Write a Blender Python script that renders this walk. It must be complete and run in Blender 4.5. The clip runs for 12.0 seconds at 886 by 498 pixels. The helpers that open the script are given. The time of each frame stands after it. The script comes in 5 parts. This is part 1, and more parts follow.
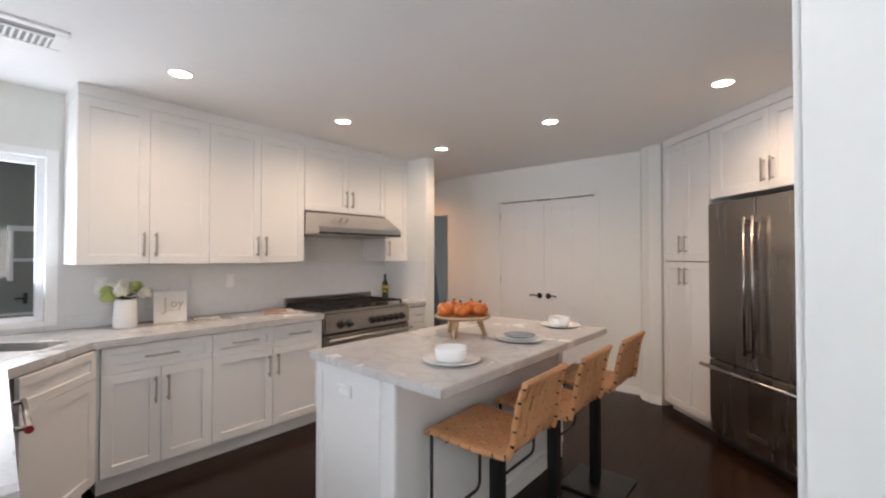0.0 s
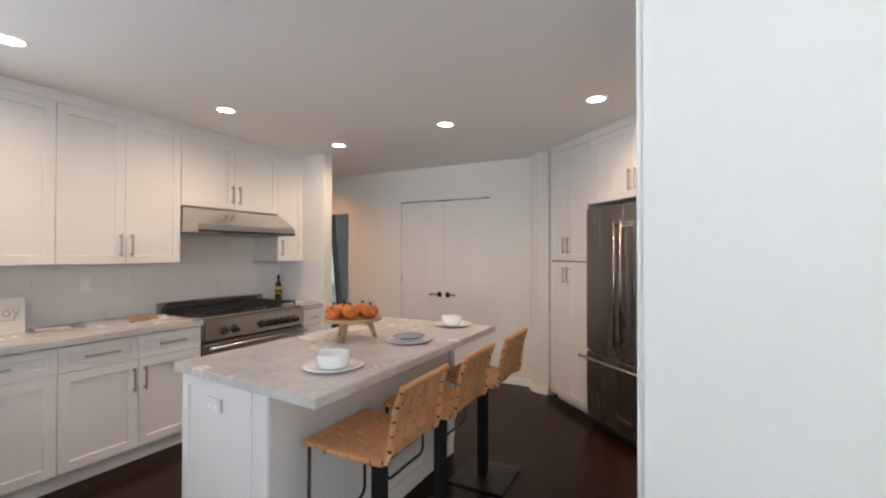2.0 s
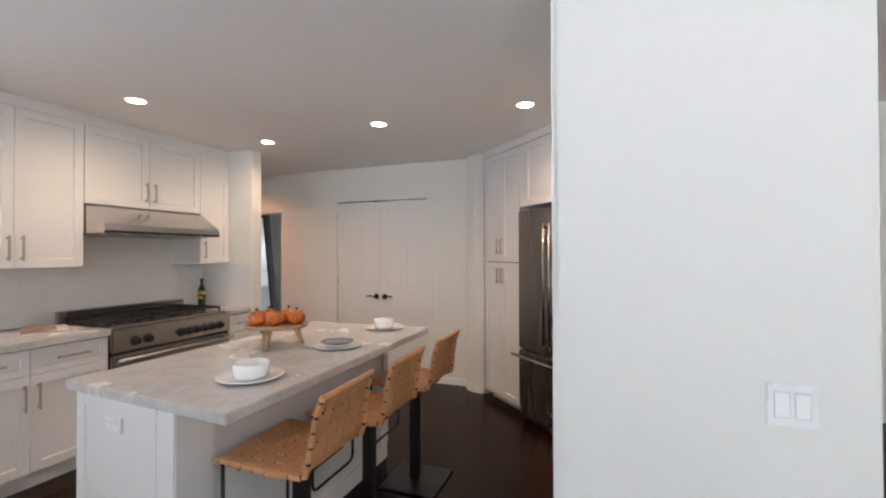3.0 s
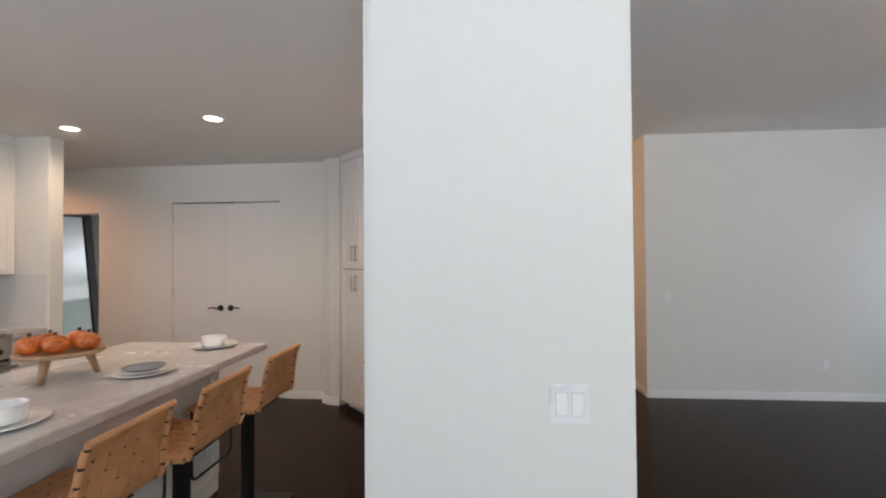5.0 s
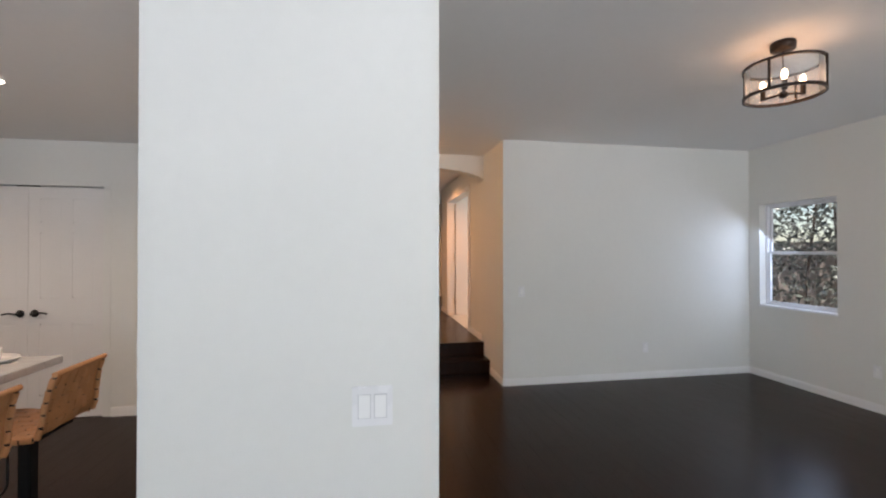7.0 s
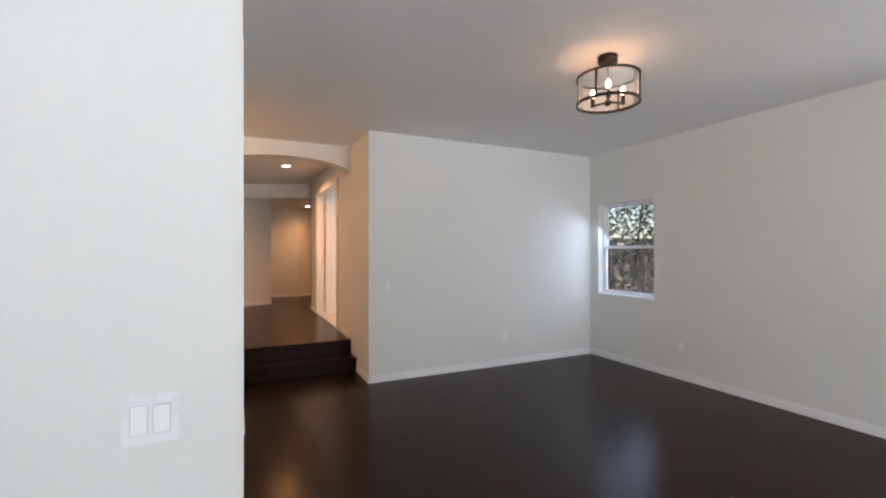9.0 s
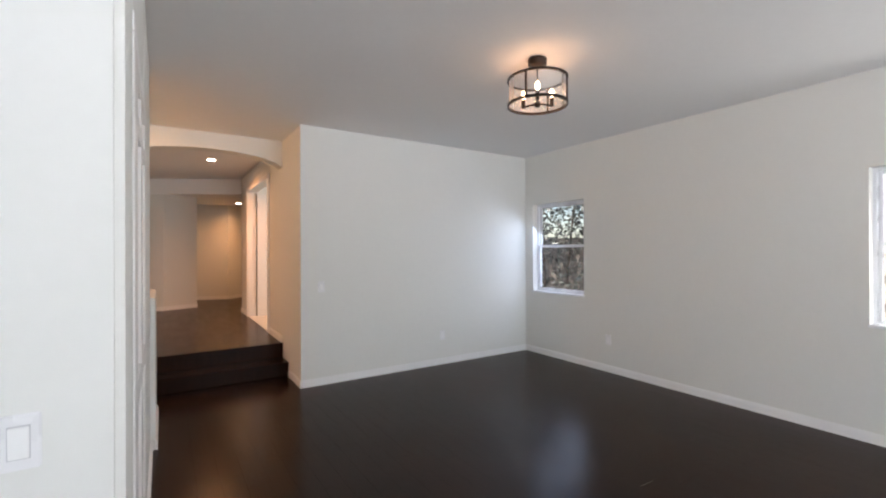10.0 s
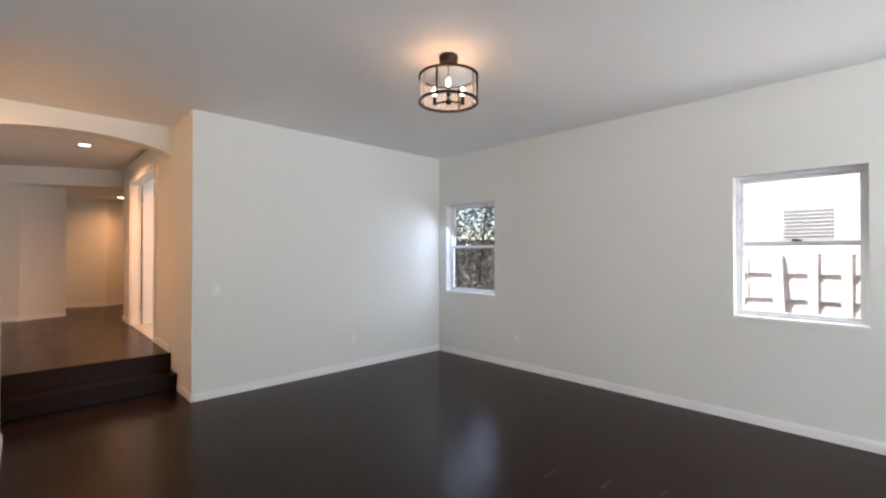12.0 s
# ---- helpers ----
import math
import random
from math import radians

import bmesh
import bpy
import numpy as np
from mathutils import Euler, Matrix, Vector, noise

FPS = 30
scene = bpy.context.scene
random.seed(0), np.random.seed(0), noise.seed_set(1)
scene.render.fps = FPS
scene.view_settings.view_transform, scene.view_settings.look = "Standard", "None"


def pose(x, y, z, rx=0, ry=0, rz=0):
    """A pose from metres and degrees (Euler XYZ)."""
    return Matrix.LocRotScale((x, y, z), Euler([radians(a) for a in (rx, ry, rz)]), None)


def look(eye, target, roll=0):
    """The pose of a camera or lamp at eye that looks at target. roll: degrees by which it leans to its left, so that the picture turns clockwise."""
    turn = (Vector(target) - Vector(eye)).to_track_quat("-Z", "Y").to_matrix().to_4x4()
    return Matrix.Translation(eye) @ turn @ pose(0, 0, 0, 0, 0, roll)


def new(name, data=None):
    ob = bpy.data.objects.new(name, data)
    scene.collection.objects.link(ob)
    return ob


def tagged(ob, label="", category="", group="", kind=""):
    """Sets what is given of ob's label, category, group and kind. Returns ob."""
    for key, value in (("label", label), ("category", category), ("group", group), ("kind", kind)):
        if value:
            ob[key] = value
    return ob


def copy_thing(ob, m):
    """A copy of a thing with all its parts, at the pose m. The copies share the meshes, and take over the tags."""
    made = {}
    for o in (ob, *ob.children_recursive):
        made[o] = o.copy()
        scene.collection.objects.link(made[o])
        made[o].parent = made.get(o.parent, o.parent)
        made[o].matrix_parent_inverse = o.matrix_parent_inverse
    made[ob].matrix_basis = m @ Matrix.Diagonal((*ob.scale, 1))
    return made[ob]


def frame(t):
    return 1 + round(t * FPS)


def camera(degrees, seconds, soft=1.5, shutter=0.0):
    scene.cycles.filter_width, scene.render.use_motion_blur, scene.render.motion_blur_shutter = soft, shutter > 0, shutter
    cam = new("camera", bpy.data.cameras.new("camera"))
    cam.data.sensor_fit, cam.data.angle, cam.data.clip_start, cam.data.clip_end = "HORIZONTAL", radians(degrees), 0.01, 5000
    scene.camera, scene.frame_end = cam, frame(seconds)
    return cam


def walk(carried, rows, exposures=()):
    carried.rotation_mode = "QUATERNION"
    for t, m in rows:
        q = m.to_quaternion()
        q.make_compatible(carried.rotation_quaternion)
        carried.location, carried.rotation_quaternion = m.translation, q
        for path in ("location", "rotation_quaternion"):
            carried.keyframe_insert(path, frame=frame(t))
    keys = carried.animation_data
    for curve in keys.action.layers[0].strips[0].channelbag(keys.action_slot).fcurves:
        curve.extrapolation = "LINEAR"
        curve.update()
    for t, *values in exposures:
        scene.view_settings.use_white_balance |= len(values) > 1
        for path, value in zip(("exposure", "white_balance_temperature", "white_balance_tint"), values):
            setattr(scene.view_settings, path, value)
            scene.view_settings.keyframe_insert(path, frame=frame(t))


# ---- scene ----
cam = camera(91.1, 12.0, soft=2.1)
PATH = [
    (0, (0.145, 0.079, 1.395), (-1.128, 1.622, 1.426), -0.0),
    (0.5, (0.154, 0.097, 1.394), (-1.061, 1.686, 1.427), 0.1),
    (1, (0.174, 0.117, 1.399), (-0.962, 1.763, 1.429), 0.1),
    (1.5, (0.197, 0.141, 1.406), (-0.844, 1.848, 1.43), 0.1),
    (2, (0.229, 0.165, 1.414), (-0.704, 1.935, 1.436), 0.1),
    (2.5, (0.255, 0.195, 1.418), (-0.567, 2.018, 1.439), 0.0),
    (4.5, (0.436, 0.276, 1.463), (0.154, 2.256, 1.492), -0.5),
    (5, (0.486, 0.311, 1.462), (0.331, 2.305, 1.495), -0.4),
    (5.5, (0.552, 0.327, 1.471), (0.523, 2.327, 1.502), -0.3),
    (6, (0.601, 0.334, 1.483), (0.708, 2.331, 1.507), -0.2),
    (6.5, (0.675, 0.344, 1.467), (0.9, 2.331, 1.491), -0.1),
    (7, (0.738, 0.359, 1.463), (1.087, 2.329, 1.479), -0.0),
    (7.5, (0.793, 0.376, 1.459), (1.282, 2.316, 1.472), -0.1),
    (9.5, (0.982, 0.406, 1.413), (1.956, 2.153, 1.418), -0.1),
    (10, (1.028, 0.409, 1.413), (2.114, 2.089, 1.417), -0.2),
    (10.5, (1.084, 0.414, 1.412), (2.269, 2.025, 1.417), -0.3),
    (11, (1.092, 0.419, 1.402), (2.366, 1.961, 1.412), -0.3),
    (11.5, (1.098, 0.427, 1.385), (2.439, 1.91, 1.402), -0.2),
    (12, (1.115, 0.446, 1.375), (2.499, 1.889, 1.393), -0.0),
]
EXPOSURES = [(0, 0.88, 6500, 13), (2.5, 0.80, 6500, 13), (4.5, 0.66, 6500, 12), (7.5, 0.62, 6500, 12.5), (9.5, 0.84, 6500, 13), (12, 0.97, 6500, 12)]
walk(cam, [(t, look(eye, target, roll)) for t, eye, target, roll in PATH], EXPOSURES)

# ---- world, sun, large lights ----
world = bpy.data.worlds.new("sky")
scene.world = world
world.use_nodes = True
wn = world.node_tree.nodes
wl = world.node_tree.links
for n in list(wn):
    wn.remove(n)
sky = wn.new("ShaderNodeTexSky")
sky.sky_type = 'NISHITA'
sky.sun_disc = False
sky.sun_elevation = radians(52)
sky.sun_rotation = radians(-62)
bg = wn.new("ShaderNodeBackground")
bg.inputs["Strength"].default_value = 0.13
wo = wn.new("ShaderNodeOutputWorld")
wl.new(sky.outputs[0], bg.inputs[0])
wl.new(bg.outputs[0], wo.inputs[0])

sun = new("sun", bpy.data.lights.new("sun", 'SUN'))
sun.data.energy = 4.0
sun.data.angle = radians(0.5)
sun.data.color = (1.0, 0.95, 0.87)
sun.matrix_world = look((-8, 4.2, 11.6), (0, 0, 0))


def area(name, eye, target, w, h, watts, color, spread=175):
    ob = new(name, bpy.data.lights.new(name, 'AREA'))
    ob.data.shape = 'RECTANGLE'
    ob.data.size, ob.data.size_y = w, h
    ob.data.energy, ob.data.color = watts, color
    ob.matrix_world = look(eye, target)
    ob.data.spread = radians(spread)
    return ob


# sky light in the east and sink windows, and fills in added unseen openings
# garden doors are unseen; split and aimed up to balance walls and ceiling
area("unseen_door_daylight_west", (-1.95, -4.12, 1.45), (-1.95, -2, 5.3), 2.7, 1.9, 128, (0.77, 0.86, 1.0), 132)
area("unseen_door_daylight_east", (3.0, -4.12, 1.45), (3.0, -2, 4.6), 2.3, 1.9, 160, (0.87, 0.92, 0.97), 140)
area("east_window_daylight_far", (5.47, 4.36, 1.43), (4.4, 4.75, 0.50), 0.78, 1.12, 4.2, (0.60, 0.74, 1.0))
area("east_window_daylight_near", (5.425, 0.98, 1.43), (0, 0.98, 0.6), 0.72, 1.08, 6, (1.0, 0.98, 0.92))
area("sink_window_daylight", (-3.66, 0.05, 1.5), (-1.3, 0.8, 3.2), 0.95, 0.95, 10, (0.82, 0.90, 1.0))
# unseen windows, added to brighten the entry, front room and side room
area("entry_fill_light", (-7.14, 2.5, 1.5), (0, 2.5, 1.4), 1.7, 1.1, 4, (0.84, 0.92, 1.0))
area("front_room_fill_light", (-2.6, 8.93, 1.5), (-3.2, 5, 1.2), 1.6, 1.1, 50, (0.86, 0.93, 1.0))
area("side_room_fill_light", (4.6, 7.05, 1.9), (0, 7.05, 1.6), 0.8, 1.2, 16, (1.0, 0.97, 0.93))


def bulb(name, p, watts, color, r):
    ob = new(name, bpy.data.lights.new(name, 'POINT'))
    ob.data.energy, ob.data.color, ob.data.shadow_soft_size = watts, color, r
    ob.location = p
    return ob


def down(name, p, watts, color):
    ob = new(name, bpy.data.lights.new(name, 'SPOT'))
    ob.data.energy, ob.data.color, ob.data.shadow_soft_size = watts, color, 0.05
    ob.data.spot_size, ob.data.spot_blend = radians(160), 1.0
    ob.matrix_world = look(p, (p[0], p[1], 0))
    return ob


WARM = (1.0, 0.72, 0.45)
CANS = [(-2.62, 1.04), (-2.62, 2.20), (-2.58, 3.36), (-1.37, 3.24), (-0.215, 3.20)]
for cx, cy in CANS:
    down("can_light_beam", (cx, cy, 2.435), 20, (1.0, 0.71, 0.48))
down("hall_can_beam", (1.63, 7.45, 2.70), 98, (1.0, 0.42, 0.16))
down("hall_can_beam", (2.43, 10.72, 2.42), 34, (1.0, 0.46, 0.18))
# unseen lamp, assumed for the warm tone on the wall by the steps
bulb("unseen_stair_lamp_glow", (0.25, 5.38, 2.36), 13, (1.0, 0.50, 0.20), 0.08)
LAMP = (3.165, 2.53)
# second lamp is unseen, assumed from the warm glow on the east wall
LAMP_UNSEEN = (3.75, -0.85)
for lx, ly in (LAMP, LAMP_UNSEEN):
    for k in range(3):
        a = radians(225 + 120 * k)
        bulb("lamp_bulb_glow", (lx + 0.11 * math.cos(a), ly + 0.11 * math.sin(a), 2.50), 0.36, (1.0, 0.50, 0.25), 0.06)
# unseen light, added for the peach tone over the entry opening
down("entry_warm_fill", (-4.12, 4.08, 2.435), 40, (1.0, 0.43, 0.18))

# ---- materials ----
def material(name, color, rough=0.5, metal=0.0, vary=0.06, scale=6.0, grain=60.0, bump=0.1, coat=0.0, stretch=(1, 1, 1), spec=0.5, rv=0.06):
    """A surface with slow stains, fine grain and fine relief."""
    m = bpy.data.materials.new(name)
    m.use_nodes = True
    nt = m.node_tree
    b = nt.nodes["Principled BSDF"]
    b.inputs["Metallic"].default_value = metal
    b.inputs["Coat Weight"].default_value = coat
    b.inputs["Specular IOR Level"].default_value = spec
    tc = nt.nodes.new("ShaderNodeTexCoord")
    mp = nt.nodes.new("ShaderNodeMapping")
    mp.inputs["Scale"].default_value = stretch
    nt.links.new(tc.outputs["Object"], mp.inputs[0])
    n1 = nt.nodes.new("ShaderNodeTexNoise")
    n1.inputs["Scale"].default_value = scale
    n1.inputs["Detail"].default_value = 4
    n2 = nt.nodes.new("ShaderNodeTexNoise")
    n2.inputs["Scale"].default_value = grain
    n2.inputs["Detail"].default_value = 3
    for n in (n1, n2):
        nt.links.new(mp.outputs[0], n.inputs["Vector"])
    add = nt.nodes.new("ShaderNodeMath")
    add.operation = 'ADD'
    nt.links.new(n1.outputs[0], add.inputs[0])
    nt.links.new(n2.outputs[0], add.inputs[1])
    mr = nt.nodes.new("ShaderNodeMapRange")
    mr.inputs[1].default_value, mr.inputs[2].default_value = 0.7, 1.3
    mr.inputs[3].default_value, mr.inputs[4].default_value = 1 - vary, 1 + vary
    nt.links.new(add.outputs[0], mr.inputs[0])
    mx = nt.nodes.new("ShaderNodeVectorMath")
    mx.operation = 'SCALE'
    mx.inputs[0].default_value = color[:3]
    nt.links.new(mr.outputs[0], mx.inputs["Scale"])
    nt.links.new(mx.outputs[0], b.inputs["Base Color"])
    rr = nt.nodes.new("ShaderNodeMapRange")
    rr.inputs[1].default_value, rr.inputs[2].default_value = 0.3, 0.7
    rr.inputs[3].default_value, rr.inputs[4].default_value = max(0.02, rough - rv), min(1, rough + rv)
    nt.links.new(n1.outputs[0], rr.inputs[0])
    nt.links.new(rr.outputs[0], b.inputs["Roughness"])
    if bump:
        bp = nt.nodes.new("ShaderNodeBump")
        bp.inputs["Strength"].default_value = bump
        bp.inputs["Distance"].default_value = 0.002
        nt.links.new(n2.outputs[0], bp.inputs["Height"])
        nt.links.new(bp.outputs[0], b.inputs["Normal"])
    return m


def emitter(name, color, strength):
    m = bpy.data.materials.new(name)
    m.use_nodes = True
    b = m.node_tree.nodes["Principled BSDF"]
    b.inputs["Base Color"].default_value = (*color, 1)
    b.inputs["Emission Color"].default_value = (*color, 1)
    b.inputs["Emission Strength"].default_value = strength
    return m


def glass(name, rough=0.0, tint=(1, 1, 1), ior=1.45):
    m = bpy.data.materials.new(name)
    m.use_nodes = True
    b = m.node_tree.nodes["Principled BSDF"]
    b.inputs["Base Color"].default_value = (*tint, 1)
    b.inputs["Roughness"].default_value = rough
    b.inputs["Transmission Weight"].default_value = 1
    b.inputs["IOR"].default_value = ior
    return m


def pane_glass(name):
    """Thin window glass: clear, with a weak mirror that grows at a slant."""
    m = bpy.data.materials.new(name)
    m.use_nodes = True
    nt = m.node_tree
    nt.nodes.remove(nt.nodes["Principled BSDF"])
    out = nt.nodes["Material Output"]
    tr = nt.nodes.new("ShaderNodeBsdfTransparent")
    gl = nt.nodes.new("ShaderNodeBsdfGlossy")
    gl.inputs["Roughness"].default_value = 0.01
    lw = nt.nodes.new("ShaderNodeLayerWeight")
    pw = nt.nodes.new("ShaderNodeMath")
    pw.operation = 'POWER'
    pw.inputs[1].default_value = 4.0
    nt.links.new(lw.outputs["Facing"], pw.inputs[0])
    fr = nt.nodes.new("ShaderNodeMath")
    fr.operation = 'MULTIPLY_ADD'
    fr.inputs[1].default_value, fr.inputs[2].default_value = 0.6, 0.03
    nt.links.new(pw.outputs[0], fr.inputs[0])
    mix = nt.nodes.new("ShaderNodeMixShader")
    nt.links.new(fr.outputs[0], mix.inputs[0])
    nt.links.new(tr.outputs[0], mix.inputs[1])
    nt.links.new(gl.outputs[0], mix.inputs[2])
    nt.links.new(mix.outputs[0], out.inputs["Surface"])
    return m


def marble(name):
    m = material(name, (0.62, 0.60, 0.58), 0.24, vary=0.05, scale=3, grain=40, bump=0.0, coat=0.08)
    nt = m.node_tree
    b = nt.nodes["Principled BSDF"]
    tc = nt.nodes.new("ShaderNodeTexCoord")
    n = nt.nodes.new("ShaderNodeTexNoise")
    n.inputs["Scale"].default_value = 4.5
    n.inputs["Detail"].default_value = 8
    n.inputs["Distortion"].default_value = 1.6
    nt.links.new(tc.outputs["Object"], n.inputs["Vector"])
    r = nt.nodes.new("ShaderNodeValToRGB")
    e = r.color_ramp.elements
    e[0].position, e[0].color = 0.40, (0.56, 0.545, 0.53, 1)
    e[1].position, e[1].color = 0.62, (0.58, 0.56, 0.545, 1)
    v = e.new(0.50)
    v.color = (0.495, 0.475, 0.455, 1)
    for pos, c in ((0.47, 0.55), (0.53, 0.53)):
        x = e.new(pos)
        x.color = (c, c * 0.98, c * 0.96, 1)
    nt.links.new(n.outputs[0], r.inputs[0])
    nt.links.new(r.outputs[0], b.inputs["Base Color"])
    return m


def brushed(name, color, rough=0.28, stretch=(1, 1, 120)):
    m = material(name, color, rough, metal=1.0, vary=0.03, scale=2, grain=8, bump=0.0, stretch=stretch, rv=0.01)
    return m


def planks(name):
    """Dark stained boards: each board takes its own tone; long grain."""
    m = material(name, (0.0180, 0.0078, 0.0045), 0.24, vary=0.2, scale=2, grain=5, bump=0.09, stretch=(6, 1, 1), coat=0.0, spec=0.12, rv=0.03)
    nt = m.node_tree
    b = nt.nodes["Principled BSDF"]
    oi = nt.nodes.new("ShaderNodeObjectInfo")
    geo = nt.nodes.new("ShaderNodeNewGeometry")
    add = nt.nodes.new("ShaderNodeMath")
    add.operation = 'ADD'
    nt.links.new(oi.outputs["Random"], add.inputs[0])
    nt.links.new(geo.outputs["Random Per Island"], add.inputs[1])
    fr = nt.nodes.new("ShaderNodeMath")
    fr.operation = 'FRACT'
    nt.links.new(add.outputs[0], fr.inputs[0])
    mr = nt.nodes.new("ShaderNodeMapRange")
    mr.inputs[3].default_value, mr.inputs[4].default_value = 0.82, 1.18
    nt.links.new(fr.outputs[0], mr.inputs[0])
    old = b.inputs["Base Color"].links[0].from_socket
    sc = nt.nodes.new("ShaderNodeVectorMath")
    sc.operation = 'SCALE'
    nt.links.new(old, sc.inputs[0])
    nt.links.new(mr.outputs[0], sc.inputs["Scale"])
    nt.links.new(sc.outputs[0], b.inputs["Base Color"])
    return m


M_WALL = material("wall_paint", (0.785, 0.786, 0.752), 0.75, vary=0.010, scale=0.8, grain=25, bump=0.02, spec=0.3)
M_CEIL = material("ceiling_paint", (0.88, 0.875, 0.865), 0.85, vary=0.010, scale=0.8, grain=25, bump=0.02, spec=0.2)
M_TRIM = material("trim_paint", (0.88, 0.88, 0.87), 0.35, vary=0.02, scale=3, grain=80, bump=0.04)
M_CAB = material("cabinet_paint", (0.81, 0.80, 0.785), 0.38, vary=0.02, scale=3, grain=90, bump=0.05)
M_GAP = material("cabinet_shadow_gap", (0.10, 0.095, 0.09), 0.8, vary=0.1)
M_DOOR = material("door_paint", (0.79, 0.775, 0.755), 0.4, vary=0.02, scale=3, grain=90, bump=0.05)
M_MARBLE = marble("grey_marble")
M_STEEL = brushed("brushed_steel", (0.45, 0.42, 0.39), 0.24, (2, 2, 2))
M_FRIDGE = brushed("fridge_steel", (0.43, 0.40, 0.38), 0.27, (2.5, 2.5, 0.3))
M_HOOD = brushed("hood_steel", (0.58, 0.55, 0.52), 0.2, (1, 1, 1))
M_NICKEL = brushed("nickel", (0.50, 0.47, 0.44), 0.3, (1, 1, 1))
M_BLACK = material("black_metal", (0.012, 0.012, 0.012), 0.4, metal=0.3, vary=0.1)
M_IRON = material("cast_iron", (0.015, 0.015, 0.016), 0.55, vary=0.2, bump=0.2)
M_BRONZE = material("dark_bronze", (0.035, 0.025, 0.02), 0.4, metal=0.8, vary=0.15)
M_SPLASH = material("backsplash_glass_tile", (0.78, 0.785, 0.79), 0.12, vary=0.02, scale=2, grain=20, bump=0.01, coat=0.4)
M_FLOOR = planks("espresso_boards")
M_VENTGREY = material("vent_shadow_grey", (0.30, 0.30, 0.31), 0.8, vary=0.05)
M_SEAM_SHADE = material("switch_seam_shade", (0.60, 0.60, 0.61), 0.6, vary=0.02)
M_SWITCH = material("switch_plastic", (0.85, 0.85, 0.855), 0.28, vary=0.01)
M_PLASTIC = material("white_plastic", (0.90, 0.90, 0.89), 0.3, vary=0.01)
M_CHINA = material("white_china", (0.82, 0.82, 0.81), 0.12, vary=0.01, bump=0.0, coat=0.3)
M_BLUECHINA = material("blue_grey_china", (0.25, 0.28, 0.33), 0.2, vary=0.06, bump=0.02)
M_LEATHER = material("tan_leather", (0.54, 0.265, 0.115), 0.5, vary=0.16, scale=9, grain=160, bump=0.3)
M_WOOD = material("pale_wood", (0.42, 0.27, 0.15), 0.55, vary=0.2, scale=8, grain=60, bump=0.2, stretch=(1, 6, 1))
M_FRUIT = material("orange_pomegranate_skin", (0.62, 0.16, 0.03), 0.3, vary=0.5, scale=14, grain=90, bump=0.1)
M_STEM = material("dry_stem", (0.10, 0.06, 0.03), 0.7, vary=0.2)
M_PETAL = material("cream_petal", (0.78, 0.76, 0.66), 0.6, vary=0.08)
M_LIME = material("lime_petal", (0.40, 0.48, 0.16), 0.6, vary=0.15)
M_LEAF = material("leaf", (0.06, 0.10, 0.03), 0.5, vary=0.3)
M_CANVAS = material("white_canvas", (0.78, 0.76, 0.72), 0.7, vary=0.03)
M_GOLD = material("pale_gold_ink", (0.55, 0.45, 0.30), 0.5, vary=0.1)
M_PAPER = material("magazine_paper", (0.70, 0.64, 0.58), 0.5, vary=0.2, scale=20)
M_PRINT = material("magazine_print", (0.42, 0.24, 0.15), 0.5, vary=0.5, scale=25)
M_BOTTLE = material("dark_green_glass", (0.02, 0.03, 0.012), 0.08, vary=0.1, coat=0.5)
M_LABEL = material("yellow_label", (0.60, 0.42, 0.05), 0.5, vary=0.1)
M_LED = emitter("can_light_lens", (1.0, 0.90, 0.76), 14)
M_BULB = emitter("bulb_glass", (1.0, 0.68, 0.40), 10)
M_PANE = pane_glass("window_glass")
M_SEEDED = pane_glass("seeded_glass")
sn = M_SEEDED.node_tree
for node in sn.nodes:
    if node.type == 'MATH' and node.operation == 'MULTIPLY_ADD':
        node.inputs[2].default_value = 0.22
    if node.type == 'BSDF_GLOSSY':
        node.inputs["Roughness"].default_value = 0.4
        node.inputs["Color"].default_value = (1.0, 0.97, 0.94, 1)
        sb = sn.nodes.new("ShaderNodeBump")
        sb.inputs["Strength"].default_value, sb.inputs["Distance"].default_value = 0.9, 0.004
        sx = sn.nodes.new("ShaderNodeTexNoise")
        sx.inputs["Scale"].default_value = 45
        sn.links.new(sx.outputs[0], sb.inputs["Height"])
        sn.links.new(sb.outputs[0], node.inputs["Normal"])
M_VINYL = material("white_vinyl", (0.86, 0.87, 0.90), 0.3, vary=0.01)
M_MIRROR = material("mirror_silver", (0.85, 0.86, 0.86), 0.03, metal=1.0, vary=0.0, bump=0.0)
M_FRAME = material("dark_frame_wood", (0.012, 0.007, 0.006), 0.55, vary=0.2, stretch=(1, 1, 6))
M_GRAVEL = material("dry_ground", (0.30, 0.27, 0.23), 0.9, vary=0.3, scale=4, grain=60, bump=0.4)
M_FENCE = material("weathered_fence_wood", (0.30, 0.25, 0.22), 0.8, vary=0.3, scale=5, grain=40, bump=0.3, stretch=(6, 6, 1))
M_PALE = material("bleached_fence_wood", (0.74, 0.69, 0.67), 0.8, vary=0.2, scale=5, grain=40, bump=0.3, stretch=(6, 6, 1))
M_STUCCO = material("white_stucco", (0.80, 0.79, 0.77), 0.9, vary=0.05, scale=2, grain=80, bump=0.4)
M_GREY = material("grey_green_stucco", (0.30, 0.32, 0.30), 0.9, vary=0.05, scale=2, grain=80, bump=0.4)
M_TILE = material("beige_floor_tile", (0.55, 0.50, 0.42), 0.35, vary=0.08)
M_HEDGE = material("hedge_leaf", (0.11, 0.118, 0.098), 0.3, vary=0.3, scale=3)
hn_, hl_ = M_HEDGE.node_tree.nodes, M_HEDGE.node_tree.links
